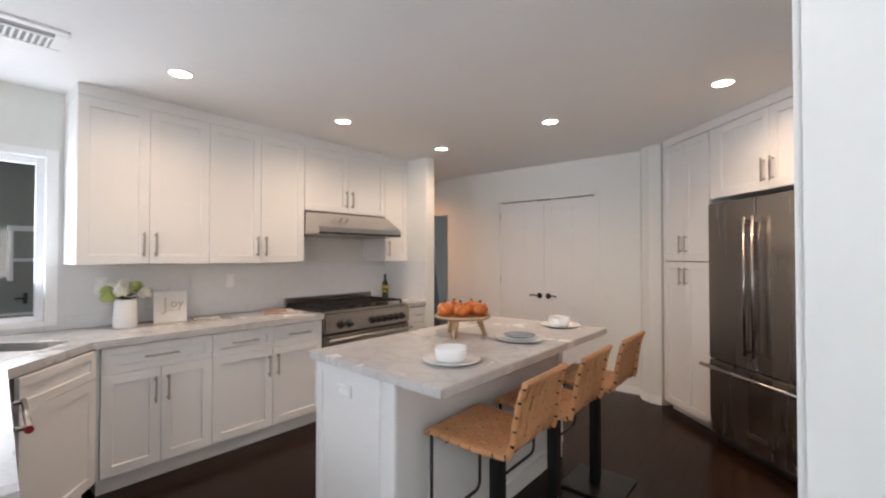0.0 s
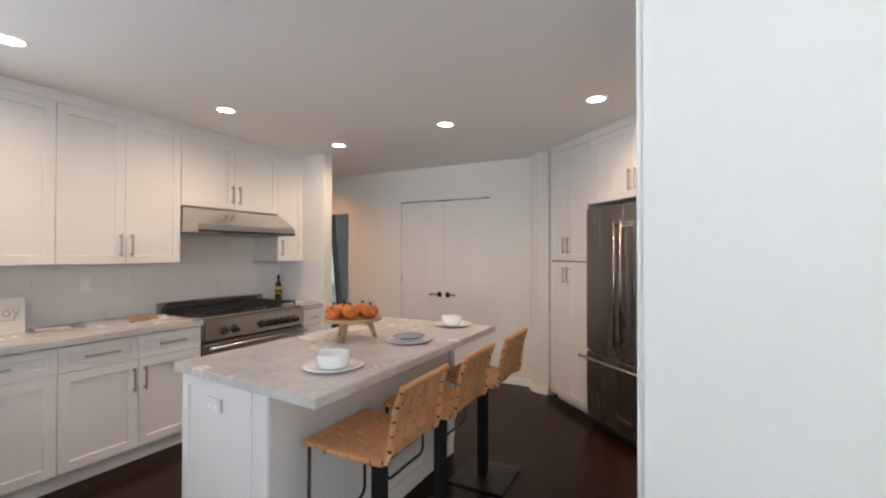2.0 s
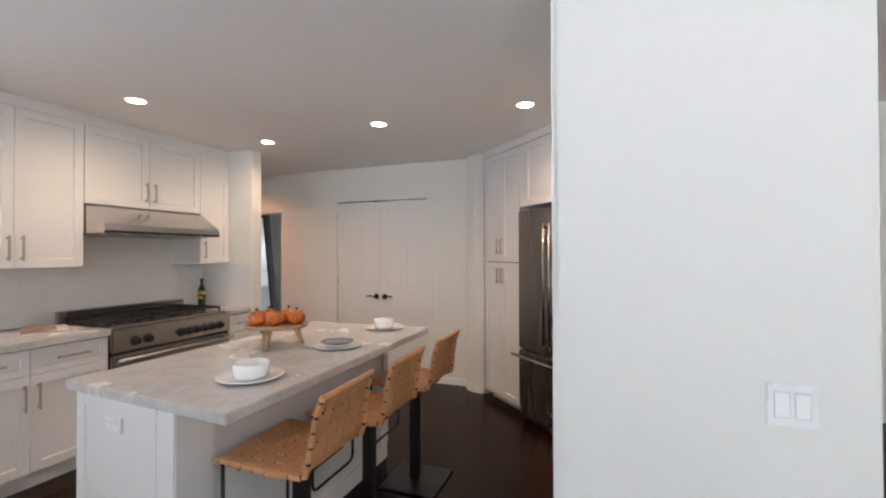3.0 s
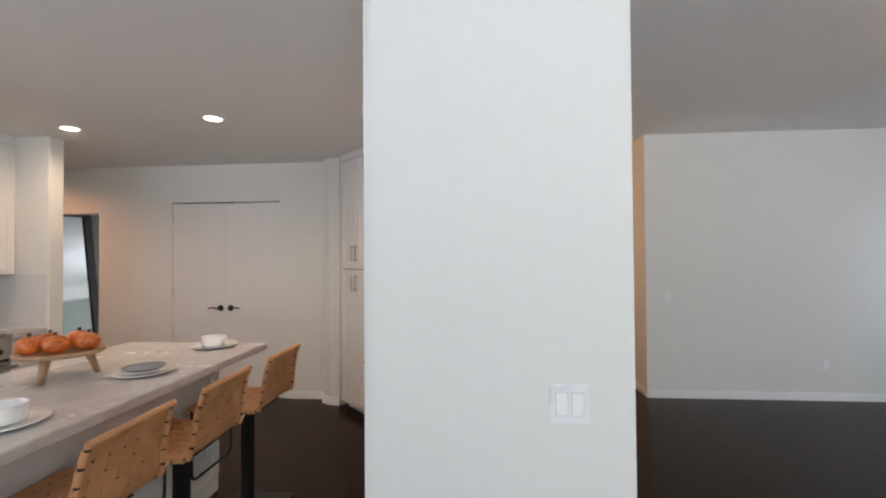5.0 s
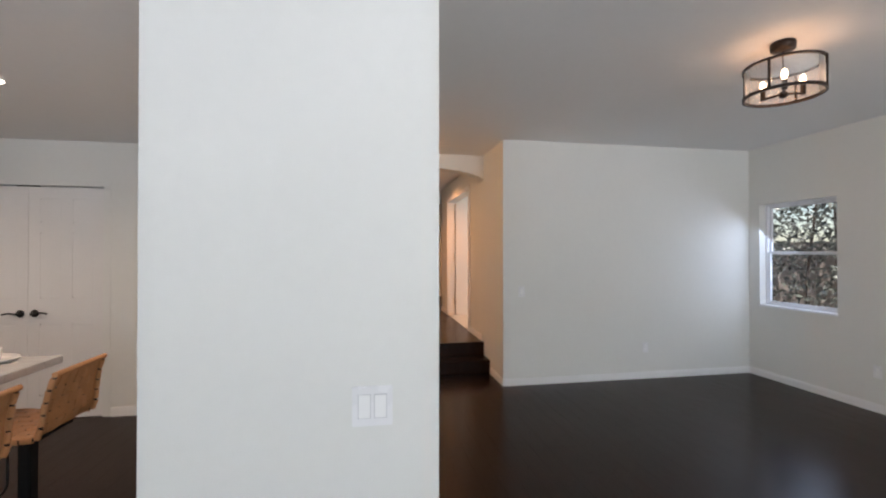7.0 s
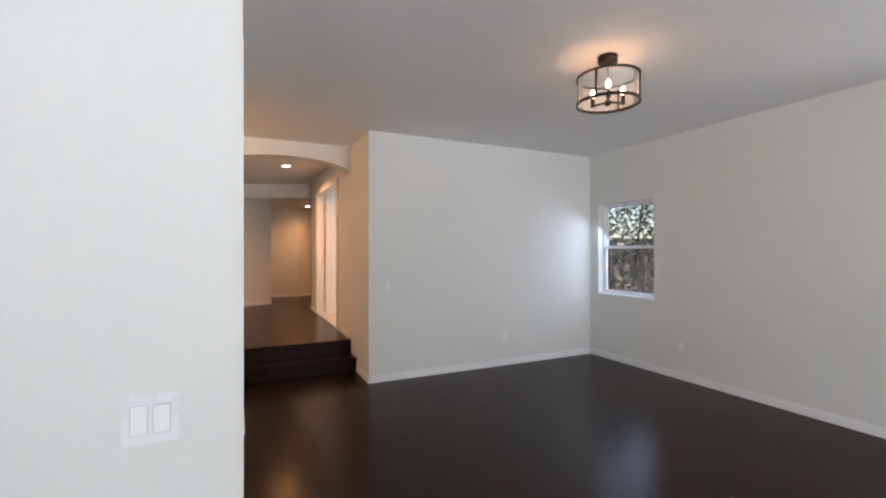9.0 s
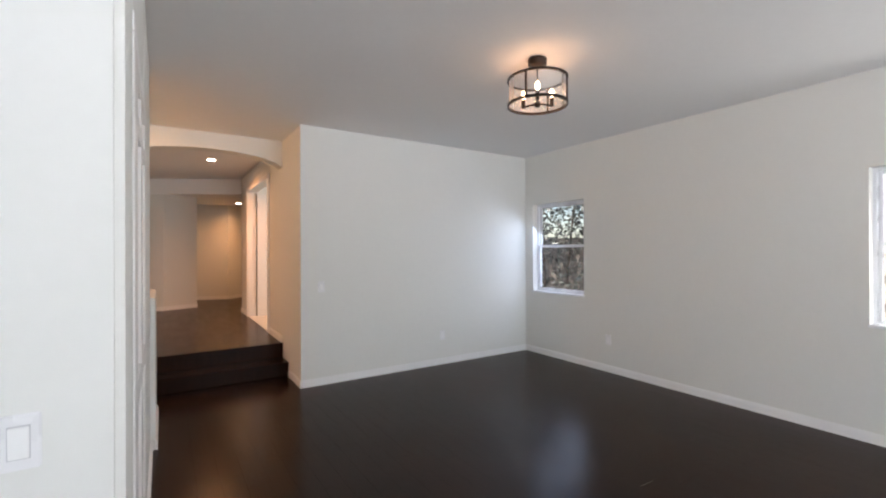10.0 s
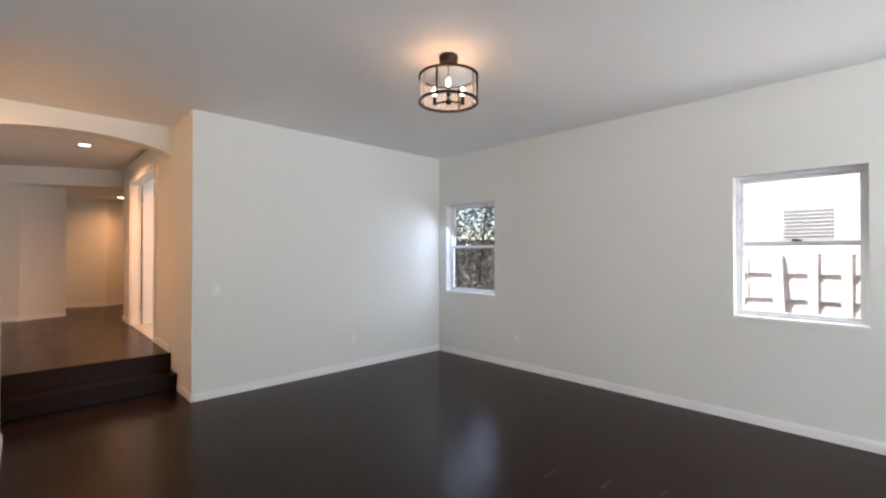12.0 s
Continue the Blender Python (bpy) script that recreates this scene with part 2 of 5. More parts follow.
hgeo, hmr, hsc = hn_.new("ShaderNodeNewGeometry"), hn_.new("ShaderNodeMapRange"), hn_.new("ShaderNodeVectorMath")
hmr.inputs[3].default_value, hmr.inputs[4].default_value = 0.35, 2.0
hsc.operation = 'SCALE'
hb = hn_["Principled BSDF"].inputs["Base Color"]
hl_.new(hgeo.outputs["Random Per Island"], hmr.inputs[0])
hl_.new(hb.links[0].from_socket, hsc.inputs[0])
hl_.new(hmr.outputs[0], hsc.inputs["Scale"])
hl_.new(hsc.outputs[0], hb)
M_BARK = material("bark", (0.09, 0.06, 0.045), 0.9, vary=0.3, bump=0.4)
M_SHEET = material("fence_gap_shade", (0.70, 0.64, 0.635), 0.8, vary=0.25, scale=3, grain=40, bump=0.2)
M_SCRATCH = material("bare_scratched_wood", (0.09, 0.078, 0.07), 0.6, vary=0.3, scale=30)
M_LOUVRE = material("louvre_shade_grey", (0.52, 0.52, 0.52), 0.8, vary=0.1)
M_COVER = material("dark_magazine_cover", (0.13, 0.125, 0.125), 0.4, vary=0.3, scale=20)
M_RED = material("red_badge", (0.35, 0.02, 0.03), 0.4, vary=0.05)

# ---- building helpers ----
def part(name, bm, mat, parent=None, label="", m=None, smooth=False):
    me = bpy.data.meshes.new(name)
    bm.normal_update()
    bm.to_mesh(me)
    bm.free()
    if smooth:
        for p in me.polygons:
            p.use_smooth = True
    me.materials.append(mat)
    ob = new(name, me)
    if parent is not None:
        ob.parent = parent
    if m is not None:
        ob.matrix_basis = m
    if label:
        tagged(ob, label)
    return ob


def again(name, ob, parent, m):
    """Another part on the same mesh."""
    o = new(name, ob.data)
    o.parent = parent
    o.matrix_basis = m
    return o


def thing(name, m, label, category, group="", kind=""):
    e = new(name)
    e.empty_display_size = 0.1
    e.matrix_basis = m
    return tagged(e, label, category, group, kind)


def boxes(*specs, bevel=0.0):
    """One bmesh of boxes, each x0, y0, z0, x1, y1, z1."""
    bm = bmesh.new()
    for x0, y0, z0, x1, y1, z1 in specs:
        r = bmesh.ops.create_cube(bm, size=1)
        bmesh.ops.scale(bm, vec=(abs(x1 - x0), abs(y1 - y0), abs(z1 - z0)), verts=r["verts"])
        bmesh.ops.translate(bm, vec=((x0 + x1) / 2, (y0 + y1) / 2, (z0 + z1) / 2), verts=r["verts"])
    if bevel:
        bmesh.ops.bevel(bm, geom=list(bm.edges), offset=bevel, segments=2, affect='EDGES', clamp_overlap=True)
    return bm


def prism(pts, z0, z1, bevel=0.0):
    """An upright prism on a plan outline (counter-clockwise)."""
    bm = bmesh.new()
    f = bm.faces.new([bm.verts.new((x, y, z0)) for x, y in pts])
    r = bmesh.ops.extrude_face_region(bm, geom=[f])
    bmesh.ops.translate(bm, vec=(0, 0, z1 - z0), verts=[v for v in r["geom"] if isinstance(v, bmesh.types.BMVert)])
    bmesh.ops.recalc_face_normals(bm, faces=bm.faces)
    if bevel:
        bmesh.ops.bevel(bm, geom=list(bm.edges), offset=bevel, segments=2, affect='EDGES', clamp_overlap=True)
    return bm


def lathe(profile, seg=32, cx=0.0, cy=0.0):
    """A turned shape from (radius, z) pairs."""
    bm = bmesh.new()
    rings = []
    for r, z in profile:
        if r < 1e-5:
            rings.append([bm.verts.new((cx, cy, z))])
        else:
            rings.append([bm.verts.new((cx + r * math.cos(2 * math.pi * k / seg), cy + r * math.sin(2 * math.pi * k / seg), z)) for k in range(seg)])
    for a, b in zip(rings, rings[1:]):
        for k in range(seg):
            j = (k + 1) % seg
            if len(a) == 1 and len(b) == 1:
                continue
            if len(a) == 1:
                bm.faces.new((a[0], b[j], b[k]))
            elif len(b) == 1:
                bm.faces.new((a[k], a[j], b[0]))
            else:
                bm.faces.new((a[k], a[j], b[j], b[k]))
    bmesh.ops.recalc_face_normals(bm, faces=bm.faces)
    return bm


def rod(points, r, seg=10, bm=None, closed=False):
    """A round rod along points."""
    bm = bm or bmesh.new()
    pts = [Vector(p) for p in points]
    rings = []
    n = len(pts)
    for i, p in enumerate(pts):
        a = pts[i - 1] if (i or closed) else p
        b = pts[(i + 1) % n] if (i < n - 1 or closed) else p
        d = (b - a).normalized()
        u = d.cross(Vector((0, 0, 1)))
        if u.length < 1e-3:
            u = d.cross(Vector((0, 1, 0)))
        u.normalize()
        w = d.cross(u).normalized()
        if rings and u.dot(rings[-1][0].co - pts[i - 1]) < 0 and abs(u.dot(rings[-1][0].co - pts[i - 1])) > 0.5 * r:
            u, w = -u, -w
        rings.append([bm.verts.new(p + r * (math.cos(2 * math.pi * k / seg) * u + math.sin(2 * math.pi * k / seg) * w)) for k in range(seg)])
    pairs = list(zip(rings, rings[1:]))
    if closed:
        pairs.append((rings[-1], rings[0]))
    for a, b in pairs:
        for k in range(seg):
            j = (k + 1) % seg
            bm.faces.new((a[k], a[j], b[j], b[k]))
    if not closed:
        bm.faces.new(rings[0][::-1])
        bm.faces.new(rings[-1])
    bmesh.ops.recalc_face_normals(bm, faces=bm.faces)
    return bm


def structure(name, bm, mat, label, category):
    return tagged(part(name, bm, mat), label, category, kind="structure")


# ---- the large structure ----
ZK, ZL, ZH = 2.45, 2.705, 2.72      # ceilings: kitchen, living room, hall
XW, XE, YD, YL = -3.57, 5.35, 4.712, 4.94
BX0, BX1, BY0 = 0.131, 0.956, 1.639   # the wall block between kitchen and living room

structure("floor", boxes((-8.0, -4.4, -0.2, 5.55, 5.6, -0.006)), M_FLOOR, "dark espresso-stained timber floor with a satin sheen", "floor")
structure("hall_floor", boxes((-0.5, 5.75, 0.0, 2.225, 12.2, 0.32), (2.225, 8.401, 0.0, 3.4, 12.2, 0.32)), M_FLOOR, "raised dark timber hall floor above two steps", "floor")
structure("side_room_floor", boxes((2.2255, 6.0, 0.0, 4.8, 8.40, 0.322)), M_TILE, "beige tiled floor beyond the hall door", "floor")

structure("ceiling_kitchen", boxes((-8.0, -4.4, ZK, 0.5, 5.6, ZK + 0.4)), M_CEIL, "smooth white painted kitchen ceiling", "ceiling")
structure("ceiling_living", boxes((0.5, -4.4, ZL, 5.55, 5.95, ZL + 0.2)), M_CEIL, "smooth white painted living room ceiling", "ceiling")
structure("ceiling_hall", boxes((-0.5, 5.951, ZH, 3.4, 12.2, ZH + 0.2)), M_CEIL, "white hall ceiling with a lowered far part", "ceiling")

structure("ceiling_hall_low", prism([(0.78, 9.93), (1.1, 9.70), (2.224, 9.10), (3.399, 9.10), (3.399, 12.2), (0.78, 12.2)], 2.44, ZH - 0.003), M_CEIL, "lowered white ceiling at the hall end", "ceiling")

# range wall, with the window above the sink
structure("wall_west", boxes((XW - 0.15, -0.5, 0, XW, -0.55 + 0.04, ZK), (XW - 0.15, -0.51, 0, XW, 0.60, 0.975), (XW - 0.15, -0.51, 2.02, XW, 0.60, ZK),
                             (XW - 0.15, 0.60, 0, XW, 3.53, ZK)), M_WALL, "white painted wall behind the range and upper cabinets", "wall")
structure("wall_stub", boxes((XW - 0.15, 3.53, 0, -2.925, 3.655, ZK), bevel=0.006), M_WALL, "white wall end beside the range run", "wall")
# cut down to a half wall so the added daylight reaches the kitchen
structure("wall_sink_back", boxes((XW - 0.15, -0.66, 0, -2.28, -0.51, ZK), (-2.279, -0.66, 0, -1.10, -0.51, 0.868)), M_WALL, "white wall ending in a half wall behind the counter", "wall")
# door wall of the kitchen, with the closet opening
structure("wall_north", boxes((-2.985, YD, 0, -2.757, YD + 0.14, ZK), (-2.757, YD, 2.052, -1.573, YD + 0.14, ZK), (-1.573, YD, 0, -1.10, YD + 0.14, ZK)), M_WALL, "white wall with the double closet doors", "wall")
structure("wall_entry", prism([(-2.985, YD), (-2.985, YD + 0.14), (-3.603, 4.87), (-3.603, 4.725)], 0, ZK), M_WALL, "short white wall between closet and entry opening", "wall")
structure("wall_entry_back", boxes((-7.2, 4.735, 0, -4.75, 4.87, ZK), (-4.75, 4.735, 1.957, -3.604, 4.87, ZK)), M_WALL, "white entry wall with a wide opening to the front room", "wall")
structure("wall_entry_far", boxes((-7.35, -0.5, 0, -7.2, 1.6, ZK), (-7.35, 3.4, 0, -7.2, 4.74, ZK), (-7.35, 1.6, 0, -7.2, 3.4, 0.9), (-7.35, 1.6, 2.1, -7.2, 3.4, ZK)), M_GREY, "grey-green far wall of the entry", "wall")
structure("front_room_floor", boxes((-8.0, 5.601, -0.2, -0.63, 9.0, -0.001)), M_FLOOR, "dark timber floor of the front room", "floor")
structure("front_room_ceiling", boxes((-8.0, 5.601, 2.6, -0.63, 9.0, 2.7)), M_CEIL, "white ceiling of the front room", "ceiling")
structure("wall_front_room", boxes((-8.15, 4.871, 0, -8.0, 9.15, 2.75), (-7.999, 9.0, 0, -3.5, 9.15, 2.75), (-1.7, 9.0, 0, -0.63, 9.15, 2.75), (-3.5, 9.0, 0, -1.7, 9.15, 0.9), (-3.5, 9.0, 2.1, -1.7, 9.15, 2.75), (-8.0, 4.75, 0, -7.201, 4.87, 2.75), (-2.9, 5.113, 0, -0.63, 5.2, 2.75), (-3.0, 4.871, 0, -2.901, 5.2, 2.75)), M_WALL, "white walls of the front room with an added unseen window", "wall")
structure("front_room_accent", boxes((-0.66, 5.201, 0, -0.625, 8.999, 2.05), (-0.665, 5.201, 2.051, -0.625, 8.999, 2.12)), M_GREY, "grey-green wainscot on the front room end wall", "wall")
structure("column", prism([(-1.10, YD), (-1.06, 4.60), (-0.98, 4.545), (-0.87, 4.525), (-0.6, 4.8), (-0.6, YD + 0.14), (-1.10, YD + 0.14)], 0, ZK), M_WALL, "white painted wall return beside the pantry", "wall")
# the block between kitchen and living room
structure("wall_block", prism([(BX0, BY0), (BX1, BY0), (BX1, 1.999), (BX1 - 0.05, 1.999), (BX1 - 0.05, 2.961), (BX1, 2.961), (BX1, 4.10), (0.90, 4.10), (0.90, 3.72), (0.43, 3.25), (BX0, 2.95)], 0, ZL, bevel=0.02), M_WALL, "white wall block with rounded corners between kitchen and living room", "wall")
structure("wall_over_door", boxes((BX1 - 0.049, 2.0, 2.046, BX1 - 0.0005, 2.96, ZL)), M_WALL, "white wall over the side door", "wall")
structure("wall_behind_fridge", prism([(-0.60, 5.0), (-0.32, 4.80), (0.60, 3.88), (0.86, 4.10), (0.86, 4.16), (0.30, 4.45), (-0.3, 5.0)], 0, ZL), M_WALL, "plain wall behind the pantry and refrigerator", "wall")
structure("half_wall", boxes((0.86, 4.103, 0, 0.985, 4.93, 1.08), bevel=0.006), M_WALL, "white half wall at the side of the steps", "half wall")
structure("wall_stair_left", boxes((-0.62, 5.0, 0, -0.5, 12.2, ZL)), M_WALL, "plain white wall left of the steps", "wall")
structure("wall_stair_back", boxes((-0.5, 4.95, 0, -0.25, 5.05, ZL)), M_WALL, "plain white wall behind the half wall", "wall")
structure("header_kitchen", boxes((0.47, -4.4, ZK + 0.001, 0.499, BY0 - 0.002, ZL)), M_CEIL, "white step between the two ceiling heights", "ceiling")
# living room
structure("wall_living_north", boxes((2.22, YL, 0, XE, YL + 0.15, ZL)), M_WALL, "white living room wall with a light switch", "wall")
structure("wall_steps_right", boxes((2.225, YL + 0.151, 0, 2.36, 6.56, ZL), (2.225, 6.56, 2.38, 2.36, 8.20, ZL), (2.225, 8.20, 0, 2.36, 8.9, ZL)), M_WALL, "white wall along the steps and hall", "wall")
W1 = (3.93, 4.795, 0.845, 2.03)
W2 = (0.575, 1.38, 0.855, 2.005)
structure("wall_east", boxes((XE, -4.4, 0, XE + 0.16, W2[0], ZL), (XE, W2[0], 0, XE + 0.16, W2[1], W2[2]), (XE, W2[0], W2[3], XE + 0.16, W2[1], ZL),
                             (XE, W2[1], 0, XE + 0.16, W1[0], ZL), (XE, W1[0], 0, XE + 0.16, W1[1], W1[2]), (XE, W1[0], W1[3], XE + 0.16, W1[1], ZL),
                             (XE, W1[1], 0, XE + 0.16, YL + 0.15, ZL)), M_WALL, "white living room wall with two sash windows", "wall")
# unseen; its two openings are placed for the added daylight
structure("wall_south", boxes((XW - 0.15, -4.4, 0, XW, -0.661, ZK), (XW + 0.001, -4.4, 0, -3.36, -4.25, ZK), (4.2, -4.4, 0, XE, -4.25, ZL), (0.501, -4.4, 2.42, 4.199, -4.25, ZL), (-3.359, -4.4, 2.42, 0.469, -4.25, ZK), (-3.359, -4.4, 0, 4.199, -4.25, 0.12), (-0.57, -4.4, 0.121, 1.80, -4.25, 2.419)), M_WALL, "unseen white back wall with two assumed garden doors", "wall")


def arch_wall():
    """The wall over the steps: a flat arch with a shallow rise."""
    bm = bmesh.new()
    x0, x1, zs, rise = 0.72, 2.224, 2.395, 0.135
    pts = []
    for k in range(25):
        u = k / 24
        pts.append((x0 + (x1 - x0) * u, zs + rise * (1 - (2 * u - 1) ** 2) ** 0.62))
    outline = [(-0.5, zs - 0.2), (x0, zs - 0.2)] + pts + [(x1, ZL - 0.001), (-0.5, ZL - 0.001)]
    f = bm.faces.new([bm.verts.new((x, 5.76, z)) for x, z in outline])
    r = bmesh.ops.extrude_face_region(bm, geom=[f])
    bmesh.ops.translate(bm, vec=(0, 0.19, 0), verts=[v for v in r["geom"] if isinstance(v, bmesh.types.BMVert)])
    bmesh.ops.recalc_face_normals(bm, faces=bm.faces)
    bmesh.ops.triangulate(bm, faces=[f for f in bm.faces if len(f.verts) > 4])
    return bm


structure("arch", arch_wall(), M_WALL, "white plastered shallow arch over the steps", "arch")
structure("wall_hall_left", prism([(-0.5, 10.0), (0.83, 9.94), (1.05, 9.81), (1.595, 10.05), (1.67, 11.55), (-0.5, 11.55)], 0.32, ZH), M_WALL, "angled white hall wall", "wall")
structure("wall_hall_back", prism([(1.66, 11.48), (2.28, 11.28), (2.66, 11.62), (3.4, 11.8), (3.4, 12.0), (1.66, 12.0)], 0.32, ZH), M_WALL, "hall end wall lit by a warm lamp", "wall")
structure("wall_side_room", boxes((2.36, 5.9, 0.3, 4.8, 6.0, ZL), (2.361, 8.30, 0.3, 3.5, 8.4, ZL), (4.7, 6.0, 0.3, 4.8, 6.6, ZL), (4.7, 7.5, 0.3, 4.8, 8.4, ZL), (4.7, 6.6, 0.3, 4.8, 7.5, 1.2), (4.7, 6.6, 2.5, 4.8, 7.5, ZL), (3.501, 8.30, 0.3, 4.8, 8.4, ZL)), M_WALL, "white walls of the room beyond the hall door", "wall")
structure("side_room_ceiling", boxes((2.36, 5.9, ZL + 0.001, 4.8, 8.4, ZL + 0.1)), M_CEIL, "white ceiling of the side room", "ceiling")
structure("wall_hall_end_right", boxes((3.4, 8.402, 0.3, 3.5, 12.2, ZH)), M_WALL, "plain white hall end wall", "wall")

# steps
structure("stair_step", boxes((-0.5, 5.47, 0.0, 2.222, 5.758, 0.13), (-0.5, 5.445, 0.13, 2.222, 5.758, 0.16), bevel=0.006), M_FLOOR, "dark stained timber step with a rounded nosing", "step")
structure("stair_nosing", boxes((-0.5, 5.735, 0.285, 2.205, 5.80, 0.324), bevel=0.008), M_FLOOR, "dark stained timber landing nosing", "step")


def base_run(p, q, z=0.0, h=0.078, side=1):
    """A baseboard with a stepped top from p to q; its face lies on the left of p-q for side 1."""
    p, q = Vector((*p, 0)), Vector((*q, 0))
    d = q - p
    a = math.degrees(math.atan2(d.y, d.x))
    bm = boxes((0, 0.0005 * side, z, d.length, side * 0.015, z + h * 0.72), (0, 0.0005 * side, z + h * 0.72, d.length, side * 0.011, z + h * 0.9), (0, 0.0005 * side, z + h * 0.9, d.length, side * 0.007, z + h))
    ob = part("baseboard", bm, M_TRIM)
    ob.matrix_basis = pose(p.x, p.y, 0, 0, 0, a)
    return tagged(ob, "white painted moulded baseboard along the wall", "baseboard", kind="structure")


base_run((2.235, YL), (XE, YL), side=-1)
base_run((XE, -4.2), (XE, YL - 0.016), side=1)
base_run((2.225, 5.44), (2.225, YL - 0.012), side=-1)
base_run((-1.50, YD), (-1.115, YD), side=-1)
base_run((-1.10, YD - 0.016), (-1.06, 4.60), side=-1)
base_run((-1.06, 4.60), (-0.98, 4.545), side=-1)
base_run((-0.98, 4.545), (-0.87, 4.525), side=-1)
base_run((-2.985, YD), (-2.83, YD), side=-1)
base_run((-3.603, 4.725), (-2.985, YD), side=-1)
base_run((BX1, 1.66), (BX1, 1.93), side=-1)
base_run((BX1, 3.04), (BX1, 4.10), side=-1)
base_run((0.985, 4.11), (0.985, 4.93), side=-1)
base_run((2.225, 6.50), (2.225, 5.80), z=0.32, side=-1)
base_run((2.225, 8.9), (2.225, 8.29), z=0.32, side=-1)
base_run((0.83, 9.94), (1.05, 9.81), z=0.32, side=-1)
base_run((1.05, 9.81), (1.595, 10.05), z=0.32, side=-1)
base_run((1.66, 11.48), (2.28, 11.28), z=0.32, side=-1)
base_run((2.28, 11.28), (2.66, 11.62), z=0.32, side=-1)

# ---- kitchen cabinets ----
def shaker(w, h, rail=0.058, t=0.02):
    """A door front: frame with a flat sunk panel. Lower left front corner at the origin; the front looks along -y."""
    g = 0.0015
    bm = boxes((g, -t, g, w - g, 0, h - g))
    bm.normal_update()
    f = [f for f in bm.faces if f.normal.y < -0.9]
    bmesh.ops.inset_region(bm, faces=f, thickness=min(rail, h * 0.28), use_even_offset=True)
    bmesh.ops.inset_region(bm, faces=f, thickness=0.004, use_even_offset=True)
    bmesh.ops.translate(bm, vec=(0, 0.009, 0), verts=list({v for q in f for v in q.verts}))
    outer = [e for e in bm.edges if all(abs(v.co.y + t) < 1e-4 for v in e.verts) and len(e.link_faces) == 2 and any(abs(q.normal.y) < 0.1 for q in e.link_faces)]
    bmesh.ops.bevel(bm, geom=outer, offset=0.002, segments=1, affect='EDGES')
    return bm


def bar_handle(length, upright):
    """A square bar pull on two posts, its middle at the origin on the door's face."""
    l = length / 2
    if upright:
        return boxes((-0.006, -0.036, -l, 0.006, -0.026, l), (-0.005, -0.027, -l + 0.012, 0.005, 0, -l + 0.022), (-0.005, -0.027, l - 0.022, 0.005, 0, l - 0.012), bevel=0.0015)
    return boxes((-l, -0.036, -0.006, l, -0.026, 0.006), (-l + 0.012, -0.027, -0.005, -l + 0.022, 0, 0.005), (l - 0.022, -0.027, -0.005, l - 0.012, 0, 0.005), bevel=0.0015)


def cabinet(name, m, w, h, d, fronts, label, group, toe=0.0, mat=None):
    """A cabinet with its doors and drawers. fronts: (kind, x0, z0, w, h, handle x, handle z, handle length)."""
    mat = mat or M_CAB
    c = thing(name, m, label, "cabinet", group)
    body = boxes((0, 0.001, toe, w, d, h))
    part("body", body, mat, c)
    if toe:
        part("toe_kick", boxes((0, 0.06, 0, w, d, toe - 0.001)), mat, c)
    # dark sheet behind the fronts, its colour stands in for shade in the gaps
    part("gap", boxes((0.004, -0.002, toe + 0.004, w - 0.004, 0.0005, h - 0.004)), M_GAP, c, "dark sheet painted as shade between the fronts")
    for kind, x0, z0, fw, fh, hx, hz, hl in fronts:
        f = part(kind, shaker(fw, fh), mat, c, m=pose(x0, -0.002, z0))
        if hl:
            part("handle", bar_handle(abs(hl), hl > 0), M_NICKEL, f, "brushed nickel bar handle", m=pose(hx, -0.02, hz))
    return c


def two_doors(w, z0, z1, top):
    """Two doors side by side; handles at the bottom for uppers, at the top for lowers."""
    h = z1 - z0
    hz = h - 0.13 if top else 0.13
    return [("door", 0, z0, w / 2, h, w / 2 - 0.035, hz, 0.16), ("door", w / 2, z0, w / 2, h, 0.035, hz, 0.16)]


UX = -3.237
UP0, UP1 = 1.34, 2.375
upl = "white shaker wall cabinet with two doors and nickel bar handles"
cabinet("wall_cabinet", pose(UX, 0.688, UP0, 0, 0, 90), 0.762, UP1 - UP0, 0.332, two_doors(0.762, 0, UP1 - UP0, False), upl, "wall cabinets")
cabinet("wall_cabinet", pose(UX, 1.451, UP0, 0, 0, 90), 0.790, UP1 - UP0, 0.332, two_doors(0.790, 0, UP1 - UP0, False), upl, "wall cabinets")
cabinet("wall_cabinet", pose(UX, 2.243, 1.80, 0, 0, 90), 0.955, UP1 - 1.80, 0.332, two_doors(0.955, 0, UP1 - 1.80, False), "short white shaker cabinet above the range hood", "wall cabinets")
cabinet("wall_cabinet", pose(UX, 3.199, UP0, 0, 0, 90), 0.329, UP1 - UP0, 0.332, [("door", 0, 0, 0.329, UP1 - UP0, 0.04, 0.13, 0.16)], "narrow white shaker wall cabinet with one door", "wall cabinets")
tagged(part("cabinet_crown", boxes((XW + 0.001, 0.688, UP1 + 0.002, UX + 0.019, 3.528, ZK - 0.001), bevel=0.002), M_CAB), "white filler strip between wall cabinets and ceiling", "trim", kind="structure")

# base cabinets along the range wall
FX = -2.965
BT = 0.868
lowl = "white shaker base cabinet with drawer, doors and nickel handles"
z0, zd = 0.115, 0.705


def base_fronts(w, drawers):
    fs = two_doors(w, z0, zd, True)
    n = drawers
    for k in range(n):
        fs.append(("drawer", k * w / n, zd, w / n, BT - zd - 0.006, w / n / 2, (BT - zd) / 2, -0.19))
    return fs


